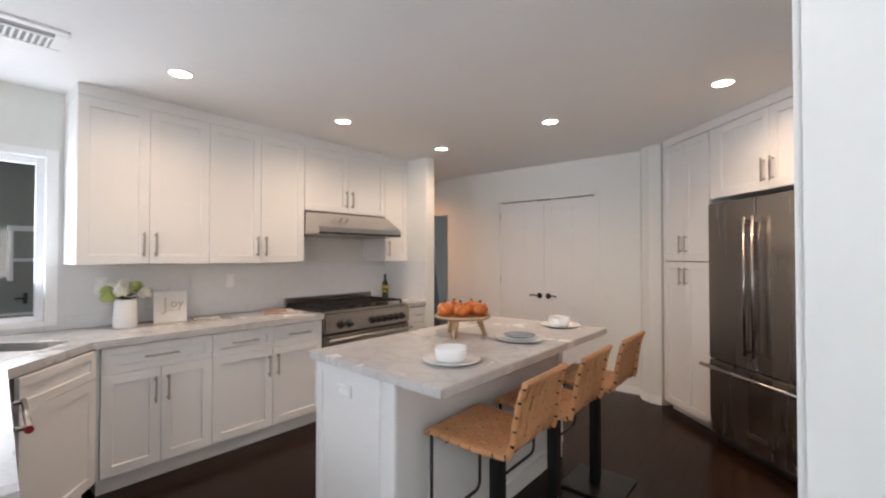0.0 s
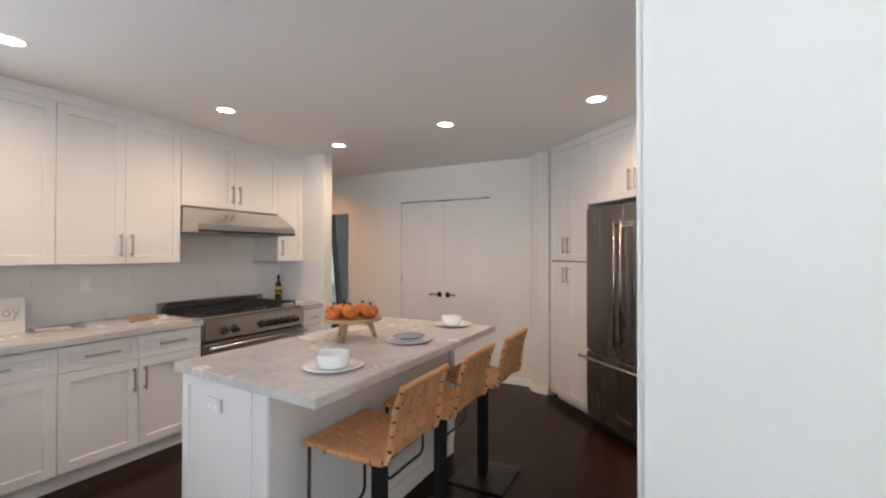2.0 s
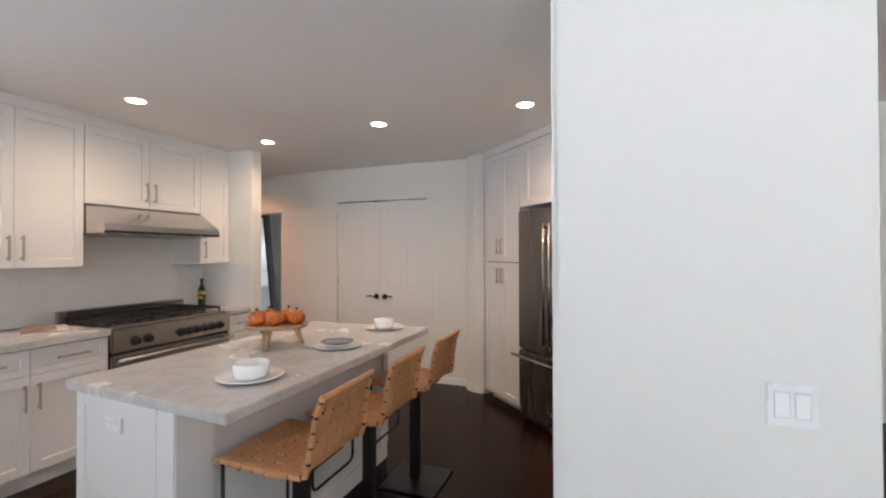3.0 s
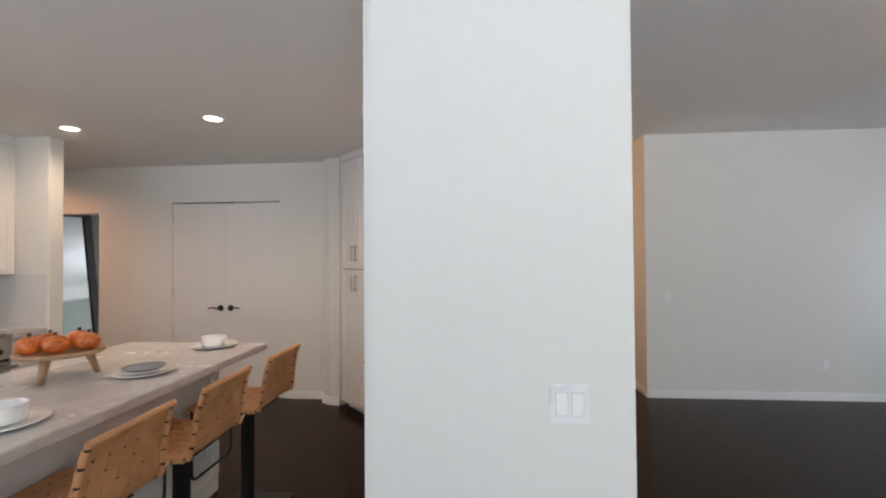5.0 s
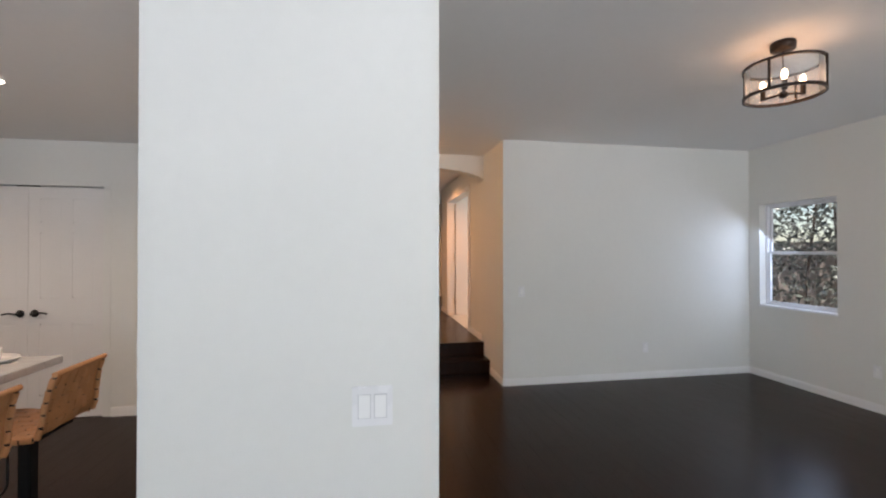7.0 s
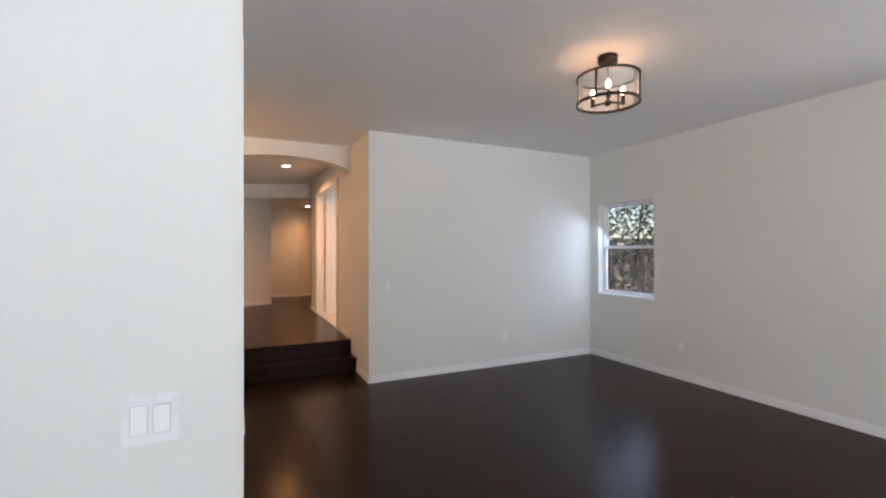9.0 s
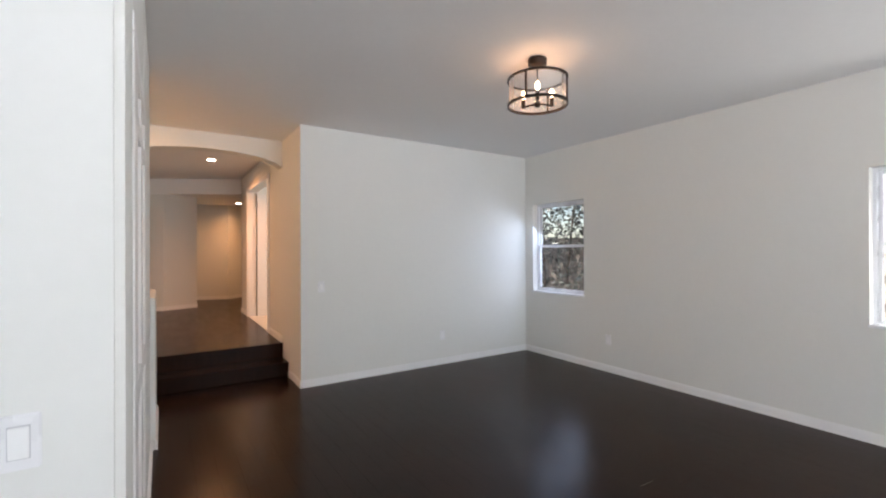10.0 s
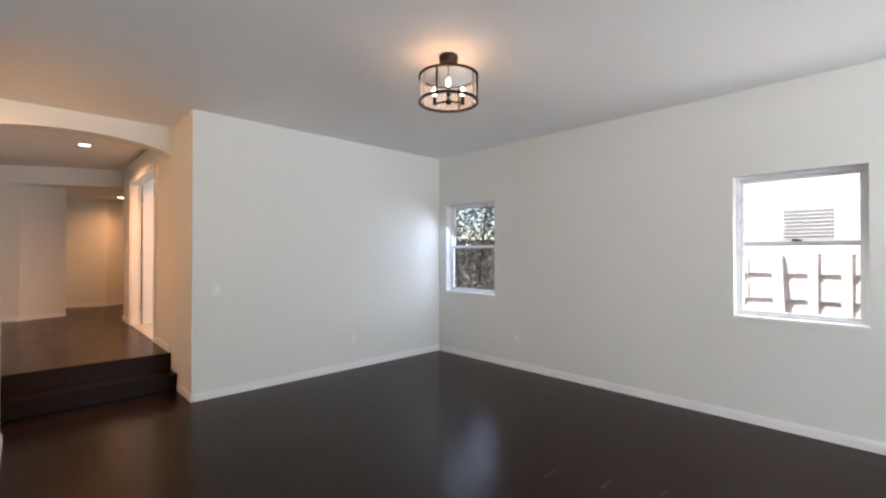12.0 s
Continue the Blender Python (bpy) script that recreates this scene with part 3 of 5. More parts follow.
cabinet("base_cabinet", pose(FX, 0.755, 0, 0, 0, 90), 0.610, BT, 0.60, base_fronts(0.610, 1), "white shaker base cabinet with one wide drawer and two doors", "base cabinets", toe=0.11)
cabinet("base_cabinet", pose(FX, 1.366, 0, 0, 0, 90), 0.872, BT, 0.60, base_fronts(0.872, 2), "white shaker base cabinet with two drawers and two doors", "base cabinets", toe=0.11)
cabinet("base_cabinet", pose(FX, 3.276, 0, 0, 0, 90), 0.252, BT, 0.60, [("door", 0, z0, 0.252, 0.43, 0.126, 0.36, -0.1), ("drawer", 0, 0.545, 0.252, 0.155, 0.126, 0.08, -0.1), ("drawer", 0, 0.703, 0.252, 0.158, 0.126, 0.08, -0.1)], "narrow white shaker base cabinet beside the range", "base cabinets", toe=0.11)
# corner sink cabinet and dishwasher
PA, PB = Vector((-2.475, 0.335)), Vector((-2.965, 0.735))
dl = (PB - PA).length
da = math.degrees(math.atan2(PB.y - PA.y, PB.x - PA.x))
sc = cabinet("sink_cabinet", pose(PA.x, PA.y, 0, 0, 0, da), dl, BT, 0.5, [("door", 0.03, z0, dl - 0.06, zd - z0, 0.06, zd - z0 - 0.13, 0), ("panel", 0.03, zd, dl - 0.06, BT - zd - 0.006, 0.1, 0.05, 0)], "white shaker corner sink cabinet set at an angle", "base cabinets", toe=0.11)
tagged(part("filler_panel", boxes((-3.3, 0.736, 0.11, -2.9655, 0.7545, BT - 0.001), (-2.9653, 0.737, 0.11, -2.955, 0.7535, BT - 0.001)), M_CAB), "white filler post in the cabinet corner", "trim", kind="structure")
RUN = pose(-2.47, 0.305, 0, 0, 0, 175.3) @ pose(-1.30, 0, 0)
dw = thing("dishwasher", RUN @ pose(0.64, 0, 0), "stainless dishwasher with a bar handle under the counter", "dishwasher")
part("body", boxes((0, 0.001, 0.1, 0.598, 0.58, 0.866)), M_GAP, dw)
part("door", boxes((0.002, -0.02, 0.11, 0.596, 0, 0.862), bevel=0.004), M_FRIDGE, dw, "brushed steel door")
hd = part("handle", rod([(0.13, -0.075, 0.79), (0.568, -0.075, 0.79)], 0.011, 12), M_HOOD, dw, "tubular steel handle", smooth=True)
for hx in (0.16, 0.538):
    part("handle_post", rod([(hx, -0.018, 0.79), (hx, -0.07, 0.79)], 0.009, 10), M_STEEL, hd, smooth=True)
part("badge", rod([(0.126, -0.075, 0.79), (0.131, -0.075, 0.79)], 0.0135, 14), M_RED, hd, "round red badge on the handle end")
cabinet("base_cabinet", RUN @ pose(0.02, 0, 0), 0.615, BT, 0.58, [("panel", 0, z0, 0.615, BT - z0 - 0.006, 0, 0, 0)], "white shaker end panel cabinet beside the dishwasher", "base cabinets", toe=0.11)

CT = 0.912
ct = thing("countertop", pose(0, 0, 0), "polished grey-white marble countertop with a straight edge", "countertop")
out = [(XW + 0.001, -0.508), (-1.75, -0.508), (-1.75, 0.273), (-2.455, 0.33), (-2.915, 0.715), (-2.915, 2.238), (XW + 0.001, 2.238)]


def slab_with_hole(outline, hole, z0, z1):
    bm = bmesh.new()
    edges = []
    for loop in (outline, hole):
        vs = [bm.verts.new((x, y, z1)) for x, y in loop]
        edges += [bm.edges.new((vs[k], vs[(k + 1) % len(vs)])) for k in range(len(vs))]
    bmesh.ops.triangle_fill(bm, use_beauty=True, edges=edges)
    r = bmesh.ops.extrude_face_region(bm, geom=list(bm.faces))
    bmesh.ops.translate(bm, vec=(0, 0, z0 - z1), verts=[v for v in r["geom"] if isinstance(v, bmesh.types.BMVert)])
    bmesh.ops.recalc_face_normals(bm, faces=bm.faces)
    return bm


hx = Vector((PB.x - PA.x, PB.y - PA.y)).normalized()
hn = Vector((hx.y, -hx.x))
mid = (PA + PB) / 2 - hn * 0.34
if (mid - Vector((-3.57, -0.5))).length > ((PA + PB) / 2 - Vector((-3.57, -0.5))).length:
    hn = -hn
    mid = (PA + PB) / 2 - hn * 0.34
hole = [tuple(mid + hx * a + hn * b) for a, b in ((-0.33, -0.2), (0.33, -0.2), (0.33, 0.21), (-0.33, 0.21))]
part("slab", slab_with_hole(out, hole, BT + 0.002, CT), M_MARBLE, ct)
part("slab", prism([(-1.749, -0.508), (-1.10, -0.508), (-1.10, 0.22), (-1.749, 0.2729)], BT + 0.002, CT), M_MARBLE, ct)
part("slab", boxes((XW + 0.001, 3.276, BT + 0.002, -2.93, 3.528, CT), bevel=0.003), M_MARBLE, ct)
sk = thing("sink", Matrix.Translation((mid.x, mid.y, 0)) @ pose(0, 0, 0, 0, 0, da), "stainless undermount corner sink basin", "sink")
part("basin", boxes((-0.33, -0.21, 0.70, 0.33, 0.2, 0.705), (-0.34, -0.21, 0.70, -0.33, 0.2, CT - 0.004), (0.33, -0.21, 0.70, 0.34, 0.2, CT - 0.004), (-0.34, -0.22, 0.70, 0.34, -0.21, CT - 0.004), (-0.34, 0.2, 0.70, 0.34, 0.21, CT - 0.004)), M_HOOD, sk)
part("drain", lathe([(0, 0.708), (0.04, 0.708), (0.045, 0.705)], 20), M_NICKEL, sk)

# backsplash of glossy tiles
bs = thing("backsplash", pose(XW, 0, 0), "pale glossy tile backsplash above the counter", "backsplash", kind="structure")
tile = None
tw, th = 0.3, 0.0845
rows = 5
for r in range(rows):
    y = -0.5 + (0.15 if r % 2 else 0)
    while y < 3.52:
        y2 = min(y + tw, 3.527)
        z = CT + 0.002 + r * th
        blocked = y < 0.62 and z + th > 0.975
        if not blocked and y2 - y > 0.05:
            if y2 - y > tw - 0.001 and tile is not None:
                again("tile", tile, bs, pose(0, y, z))
            else:
                o = part("tile", boxes((0.001, 0.0004, 0.0004, 0.009, y2 - y - 0.0004, th - 0.0004), bevel=0.0006), M_SPLASH, bs, m=pose(0, y, z))
                if y2 - y > tw - 0.001:
                    tile = o
        y += tw
part("grout", boxes((0.0005, -0.5, CT + 0.002, 0.006, 0.60, 0.974), (0.0005, 0.601, CT + 0.002, 0.006, 3.527, UP0 - 0.002)), M_SPLASH, bs)
tagged(part("side_splash", boxes((-3.558, 3.522, CT + 0.002, -2.935, 3.529, UP0 - 0.002)), M_SPLASH), "pale glossy splash panel on the wall end", "backsplash", kind="structure")


# ---- range and hood ----
def range_cooker():
    t = thing("range_cooker", pose(-2.955, 2.247, 0, 0, 0, 90), "wide stainless range with black gas grates and knobs", "stove")
    w = 1.02
    part("body", boxes((0, 0.001, 0.09, w, 0.60, 0.90), bevel=0.003), M_STEEL, t)
    for lx in (0.05, w - 0.05):
        for ly in (0.06, 0.54):
            part("leg", lathe([(0, 0), (0.02, 0), (0.02, 0.09), (0, 0.09)], 12, lx, ly), M_STEEL, t)
    part("cooktop", boxes((0.004, 0.02, 0.9005, w - 0.004, 0.55, 0.915), bevel=0.003), M_STEEL, t)
    part("backguard", boxes((0, 0.55, 0.9005, w, 0.60, 1.003), bevel=0.004), M_STEEL, t)
    part("vent_slot", boxes((0.05, 0.546, 0.972, w - 0.03, 0.551, 0.990)), M_IRON, t, "dark slot along the backguard")
    part("control_panel", boxes((0, -0.035, 0.738, w, 0.0, 0.895), bevel=0.012), M_STEEL, t)
    for kx in (0.165, 0.26, 0.525, 0.60, 0.675, 0.75, 0.825, 0.90):
        part("bezel", lathe([(0, 0), (0.034, 0), (0.034, 0.005), (0.028, 0.007), (0, 0.007)], 24), M_IRON, t, m=pose(kx, -0.0355, 0.802, 90), smooth=True)
        k = part("knob", lathe([(0, 0), (0.026, 0), (0.027, 0.006), (0.021, 0.012), (0.019, 0.032), (0.016, 0.035), (0, 0.035)], 20), M_BLACK, t, "black control knob", m=pose(kx, -0.042, 0.802, 90), smooth=True)
    # black strip stands in for the shade in the gap above the door
    part("door_gap", boxes((0.012, -0.014, 0.7155, w - 0.012, -0.0005, 0.7375)), M_IRON, t, "dark strip painted as shade above the oven door")
    part("oven_door", boxes((0.01, -0.03, 0.20, w - 0.01, 0.0, 0.715), bevel=0.006), M_STEEL, t)
    part("oven_window", boxes((0.2, -0.032, 0.33, w - 0.2, -0.029, 0.62)), M_IRON, t)
    h = part("oven_handle", rod([(0.02, -0.085, 0.685), (w - 0.02, -0.085, 0.685)], 0.014, 12), M_NICKEL, t, smooth=True)
    for hx in (0.07, w - 0.07):
        part("handle_post", boxes((hx - 0.012, -0.082, 0.675, hx + 0.012, -0.03, 0.695)), M_STEEL, h)
    part("drawer", boxes((0.01, -0.02, 0.10, w - 0.01, 0.0, 0.19), bevel=0.004), M_STEEL, t)
    for k in range(3):
        gx = 0.035 + k * 0.317
        bars = []
        for j in range(5):
            x = gx + 0.012 + j * 0.07
            bars.append((x, 0.04, 0.945, x + 0.011, 0.53, 0.958))
        for j in range(3):
            y = 0.04 + j * 0.24
            bars.append((gx, y, 0.945, gx + 0.305, y + 0.011, 0.957))
        for ax in (gx, gx + 0.294):
            for ay in (0.04, 0.52):
                bars.append((ax, ay, 0.915, ax + 0.012, ay + 0.012, 0.95))
        part("grate", boxes(*bars), M_IRON, t, "black cast iron grate")
        for by in (0.16, 0.41):
            part("burner", lathe([(0, 0.935), (0.035, 0.933), (0.045, 0.922), (0.05, 0.915)], 20, gx + 0.152, by), M_IRON, t)
    return t


range_cooker()


def range_hood():
    t = thing("range_hood", pose(UX, 2.247, 0, 0, 0, 90), "stainless under-cabinet range hood with a sloping front", "range hood")
    w = 0.968
    prof = [(0.33, 1.585), (0.33, 1.797), (0.0, 1.797), (-0.03, 1.785), (-0.235, 1.645), (-0.24, 1.60), (-0.225, 1.585)]
    bm = bmesh.new()
    f = bm.faces.new([bm.verts.new((0, y, z)) for y, z in prof])
    r = bmesh.ops.extrude_face_region(bm, geom=[f])
    bmesh.ops.translate(bm, vec=(w, 0, 0), verts=[v for v in r["geom"] if isinstance(v, bmesh.types.BMVert)])
    bmesh.ops.recalc_face_normals(bm, faces=bm.faces)
    part("canopy", bm, M_HOOD, t)
    part("lip", boxes((0.002, -0.243, 1.583, w - 0.002, -0.226, 1.602), bevel=0.003), M_IRON, t, "dark lower lip")
    baffle = None
    for k in range(3):
        x = 0.04 + k * 0.3
        bf = part("baffle_filter", boxes((x - 0.006, -0.166, 1.577, x + 0.273, -0.160, 1.5845), (x - 0.006, 0.280, 1.577, x + 0.273, 0.286, 1.5845), (x - 0.006, -0.1598, 1.577, x - 0.001, 0.2798, 1.5845), (x + 0.268, -0.1598, 1.577, x + 0.273, 0.2798, 1.5845)), M_NICKEL, t)
        for j in range(8):
            if baffle is None:
                baffle = part("baffle", boxes((0, -0.159, 1.573, 0.022, 0.279, 1.5845)), M_NICKEL, bf, m=pose(x + j * 0.035, 0, 0))
            else:
                again("baffle", baffle, bf, pose(x + j * 0.035, 0, 0))
    for x in (0.16, 0.8):
        part("hood_lamp", lathe([(0, 1.580), (0.03, 1.580), (0.034, 1.5845)], 16, x, -0.19), M_PLASTIC, t)
    return t


range_hood()

# ---- pantry and refrigerator on the angled wall ----
DP = Vector((-0.59, 4.24))
dd = Vector((math.sqrt(0.5), -math.sqrt(0.5)))


def diag(a, off=0.0, z=0.0):
    p = DP + dd * a + Vector((math.sqrt(0.5), math.sqrt(0.5))) * off
    return pose(p.x, p.y, z, 0, 0, -45)


pl = [("door", 0, 0.075, 0.30, 1.268, 0.265, 1.145, 0.15), ("door", 0.30, 0.075, 0.30, 1.268, 0.035, 1.145, 0.15),
      ("door", 0, 1.348, 0.30, 1.03, 0.265, 0.145, 0.15), ("door", 0.30, 1.348, 0.30, 1.03, 0.035, 0.145, 0.15)]
cabinet("pantry_cabinet", diag(-0.325), 0.605, 2.38, 0.55, pl, "tall white shaker pantry cabinet with four doors", "tall cabinets", toe=0.07)
fz = 1.835
tagged(part("filler_panel", boxes((0.282, -0.018, fz, 0.345, 0.3, 2.38)), M_CAB, m=diag(0)), "white filler panel beside the cabinet", "trim", kind="structure")
cabinet("fridge_cabinet", diag(0.346, 0, fz), 0.985, 2.38 - fz, 0.55, two_doors(0.985, 0, 2.38 - fz, False), "white shaker cabinet above the refrigerator", "tall cabinets")
tagged(part("cabinet_crown", boxes((-0.325, -0.02, 2.384, 1.33, 0.5, ZK - 0.001)), M_CAB, m=diag(0)), "white filler strip between tall cabinets and ceiling", "trim", kind="structure")


def refrigerator():
    t = thing("refrigerator", diag(0.328, -0.045), "stainless french-door refrigerator with a bottom freezer drawer", "refrigerator")
    w = 0.905
    part("body", boxes((0.005, 0.02, 0.03, w - 0.005, 0.56, 1.775)), M_GAP, t)
    part("plinth", boxes((0.01, 0.03, 0.0, w - 0.01, 0.5, 0.06)), M_BLACK, t)
    for k in range(2):
        d = part("door", boxes((k * w / 2 + 0.002, -0.03, 0.622, (k + 1) * w / 2 - 0.002, 0.02, 1.79), bevel=0.008), M_FRIDGE, t, "brushed steel door")
        x = w / 2 + (-0.036 if k == 0 else 0.036)
        h = part("handle", rod([(x, -0.085, 0.72), (x, -0.085, 1.66)], 0.0095, 12), M_STEEL, d, "long tubular steel handle", smooth=True)
        for z in (0.75, 1.63):
            part("handle_post", boxes((x - 0.01, -0.082, z - 0.012, x + 0.01, -0.03, z + 0.012)), M_STEEL, h)
    fd = part("freezer_drawer", boxes((0.002, -0.03, 0.075, w - 0.002, 0.02, 0.610), bevel=0.008), M_FRIDGE, t, "brushed steel drawer front")
    h = part("handle", rod([(-0.01, -0.09, 0.572), (w, -0.09, 0.572)], 0.013, 12), M_STEEL, fd, smooth=True)
    for x in (0.05, w - 0.05):
        part("handle_post", boxes((x - 0.012, -0.085, 0.562, x + 0.012, -0.03, 0.582)), M_STEEL, h)
    part("badge", boxes((0.36, -0.033, 0.17, 0.53, -0.0295, 0.195)), M_NICKEL, fd, "plain metal badge")
    return t


refrigerator()


# ---- island ----
def island():
    t = thing("kitchen_island", pose(0, 0, 0), "white panelled kitchen island with a corner post", "kitchen island")
    x0, x1, y0, y1 = -1.765, -1.15, 1.355, 2.96
    skew = math.degrees(math.atan2(-0.034, 0.515))
    part("body", prism([(x0, y0 + 0.047), (x1 - 0.02, y0 + 0.012), (x1 - 0.02, y1), (x0, y1)], 0, 0.872), M_CAB, t)
    end = pose(x0 + 0.001, y0 + 0.045, 0, 0, 0, skew)
    part("end_panel", shaker(0.515, 0.805, 0.05), M_CAB, t, m=end @ pose(0, 0, 0.065))
    part("end_board", boxes((-0.002, -0.024, 0, 0.515, -0.001, 0.064), bevel=0.003), M_CAB, t, m=end)
    part("corner_post", boxes((x1 - 0.095, y0 - 0.012, 0, x1, y0 + 0.16, 0.872), bevel=0.003), M_CAB, t)
    part("corner_bead", boxes((x1 - 0.110, y0 - 0.016, 0.066, x1 - 0.0952, y0 + 0.01, 0.871), bevel=0.003), M_CAB, t)
    part("corner_bead", boxes((x1 - 0.013, y0 - 0.016, 0.0, x1 - 0.004, y0 - 0.0122, 0.871)), M_CAB, t)
    part("base_board", boxes((x1 - 0.019, y0 + 0.161, 0, x1 - 0.006, y1, 0.10)), M_CAB, t)
    part("far_post", boxes((x1 - 0.0185, y1 - 0.06, 0.101, x1, y1 + 0.004, 0.872), bevel=0.003), M_CAB, t)
    o = part("outlet", boxes((0.192, -0.0225, 0.735, 0.305, -0.0125, 0.795), bevel=0.002), M_CAB, t, "white outlet cover", m=end)
    # first box is the glint on the cover's top edge, built in white
    part("socket", boxes((0.20, -0.0245, 0.782, 0.297, -0.0226, 0.792), (0.215, -0.0245, 0.745, 0.245, -0.0226, 0.772), (0.255, -0.0245, 0.745, 0.285, -0.0226, 0.772)), M_PLASTIC, o, m=Matrix())
    part("outlet", boxes((x1 - 0.007, 2.84, 0.25, x1 + 0.005, 2.90, 0.35), bevel=0.002), M_PLASTIC, t, "white outlet cover")
    return t


island()
tagged(part("island_top", prism([(-1.80, 1.358), (-0.860, 1.290), (-0.862, 3.02), (-1.80, 3.02)], 0.873, CT, bevel=0.004), M_MARBLE), "polished grey-white marble island top with an overhang", "countertop")

# ---- doors ----
def panel_door(name, parent, w, h, m, rows, deep=1.0):
    """A moulded panel door leaf with two columns of sunk panels with raised fields; front looks along -y."""
    mx, mz, bev = (0.03, 0.03, 0.006) if deep > 1 else (0.0004, 0.016, 0.0006)
    sunk = -0.02 + (0.019 if deep > 1 else 0.012)
    leaf = part(name, boxes((0.001, sunk + 0.0003, 0, w - 0.001, 0.026, h)), M_DOOR, parent, m=m)
    st = w * 0.17
    cw = (w - 3 * st * 0.9) / 2
    xs = [st * 0.9, 2 * st * 0.9 + cw]
    spec = [(0.001, -0.02, 0, xs[0], sunk, h), (xs[0] + cw, -0.02, 0, xs[1], sunk, h), (xs[1] + cw, -0.02, 0, w - 0.001, sunk, h)]
    zs = [0] + [z for r in rows for z in r] + [h]
    for k in range(0, len(zs), 2):
        for x in xs:
            spec.append((x, -0.02, zs[k], x + cw, sunk, zs[k + 1]))
    part("stiles", boxes(*spec), M_DOOR, leaf)
    for z0, z1 in rows:
        for x in xs:
            part("panel", boxes((x + mx, -0.010 if deep > 1 else -0.0195, z0 + mz, x + cw - mx, sunk, z1 - mz), bevel=bev), M_DOOR, leaf)
    return leaf


def lever(parent, x, z, way):
    ro = part("door_handle", lathe([(0, 0), (0.031, 0), (0.033, 0.004), (0.028, 0.012), (0.013, 0.016), (0.012, 0.045), (0, 0.045)], 24), M_BLACK, parent, "black lever handle on a round rose", m=pose(x, -0.0205, z, 90), smooth=True)
    bm = rod([(0, -0.0, 0.04), (way * 0.03, 0.002, 0.044), (way * 0.06, 0.008, 0.043), (way * 0.085, 0.006, 0.04), (way * 0.115, -0.002, 0.038)], 0.0075, 8)
    part("lever", bm, M_BLACK, ro, smooth=True)


ROWS6 = [(0.20, 0.835), (1.055, 1.635), (1.715, 1.935)]
cd = thing("closet_door", pose(-2.7562, YD + 0.035, 0.005), "pair of white six-panel closet doors with black levers", "door", kind="structure")
for k in range(2):
    leaf = panel_door("leaf", cd, 0.5905, 2.035, pose(k * 0.5915, 0, 0), ROWS6, 0.65)
    lever(leaf, 0.535 if k == 0 else 0.053, 0.925, -1 if k == 0 else 1)
    for z in (0.25, 1.05, 1.83):
        part("hinge", rod([(-0.001 if k == 0 else 0.591, -0.022, z), (-0.001 if k == 0 else 0.591, -0.022, z + 0.09)], 0.005, 8), M_NICKEL, leaf)
part("catch", boxes((0.50, -0.022, 2.037, 0.67, 0.0, 2.043)), M_BRONZE, cd)
tagged(part("casing", boxes((-2.82, YD - 0.0045, 0, -2.759, YD - 0.001, 2.05), (-1.571, YD - 0.0045, 0, -1.51, YD - 0.001, 2.05), (-2.82, YD - 0.0045, 2.051, -1.51, YD - 0.001, 2.11), bevel=0.0015), M_WALL), "white painted casing round the closet doors", "trim", kind="structure")
structure("door_stop", boxes((-2.7568, YD + 0.0135, 0.004, -2.7535, YD + 0.03, 2.04), (-1.5765, YD + 0.0135, 0.004, -1.5732, YD + 0.03, 2.04)), M_TRIM, "thin white stop along the closet jambs", "trim")
structure("closet_back", boxes((-2.9, YD + 0.3, 0, -1.4, YD + 0.4, ZK)), M_WALL, "closet back wall", "wall")

bd = thing("understair_door", pose(BX1 - 0.014, 2.00, 0.005, 0, 0, 90), "white six-panel door in the side of the wall block", "door", kind="structure")
panel_door("leaf", bd, 0.96, 2.035, pose(0, 0, 0), [(0.20, 0.90), (0.985, 1.80), (1.865, 1.98)], 4.5)
tagged(part("casing", boxes((BX1 + 0.001, 1.935, 0, BX1 + 0.006, 1.998, 2.045), (BX1 + 0.001, 2.962, 0, BX1 + 0.006, 3.025, 2.045), (BX1 + 0.001, 1.935, 2.046, BX1 + 0.006, 3.025, 2.105), bevel=0.002), M_TRIM), "white painted casing round the block door", "trim", kind="structure")

# hall door, open into the side room
tagged(part("casing", boxes((2.205, 8.202, 0.32, 2.224, 8.285, 2.44), (2.205, 6.49, 0.32, 2.2245, 6.558, 2.44), (2.205, 6.49, 2.382, 2.2245, 8.285, 2.4405), (2.226, 8.182, 0.322, 2.344, 8.199, 2.378), (2.262, 8.172, 0.322, 2.30, 8.1815, 2.374)), M_TRIM), "white casing and jamb of the hall door", "trim", kind="structure")
# dark strip painted in for the shade between jamb and open door
structure("door_gap_strip", boxes((2.345, 8.176, 0.33, 2.352, 8.184, 2.36)), M_BRONZE, "dark strip standing in for the shaded hall door gap", "trim")
hd2 = thing("hall_door", pose(2.358, 8.162, 0.325, 0, 0, -3), "white panel door standing open into the lit room", "door", kind="structure")
panel_door("leaf", hd2, 0.80, 2.02, pose(0, 0, 0), ROWS6)
for z in (0.2, 1.0, 1.8):
    part("hinge", boxes((-0.03, -0.022, z, 0.004, -0.0205, z + 0.1)), M_NICKEL, hd2)


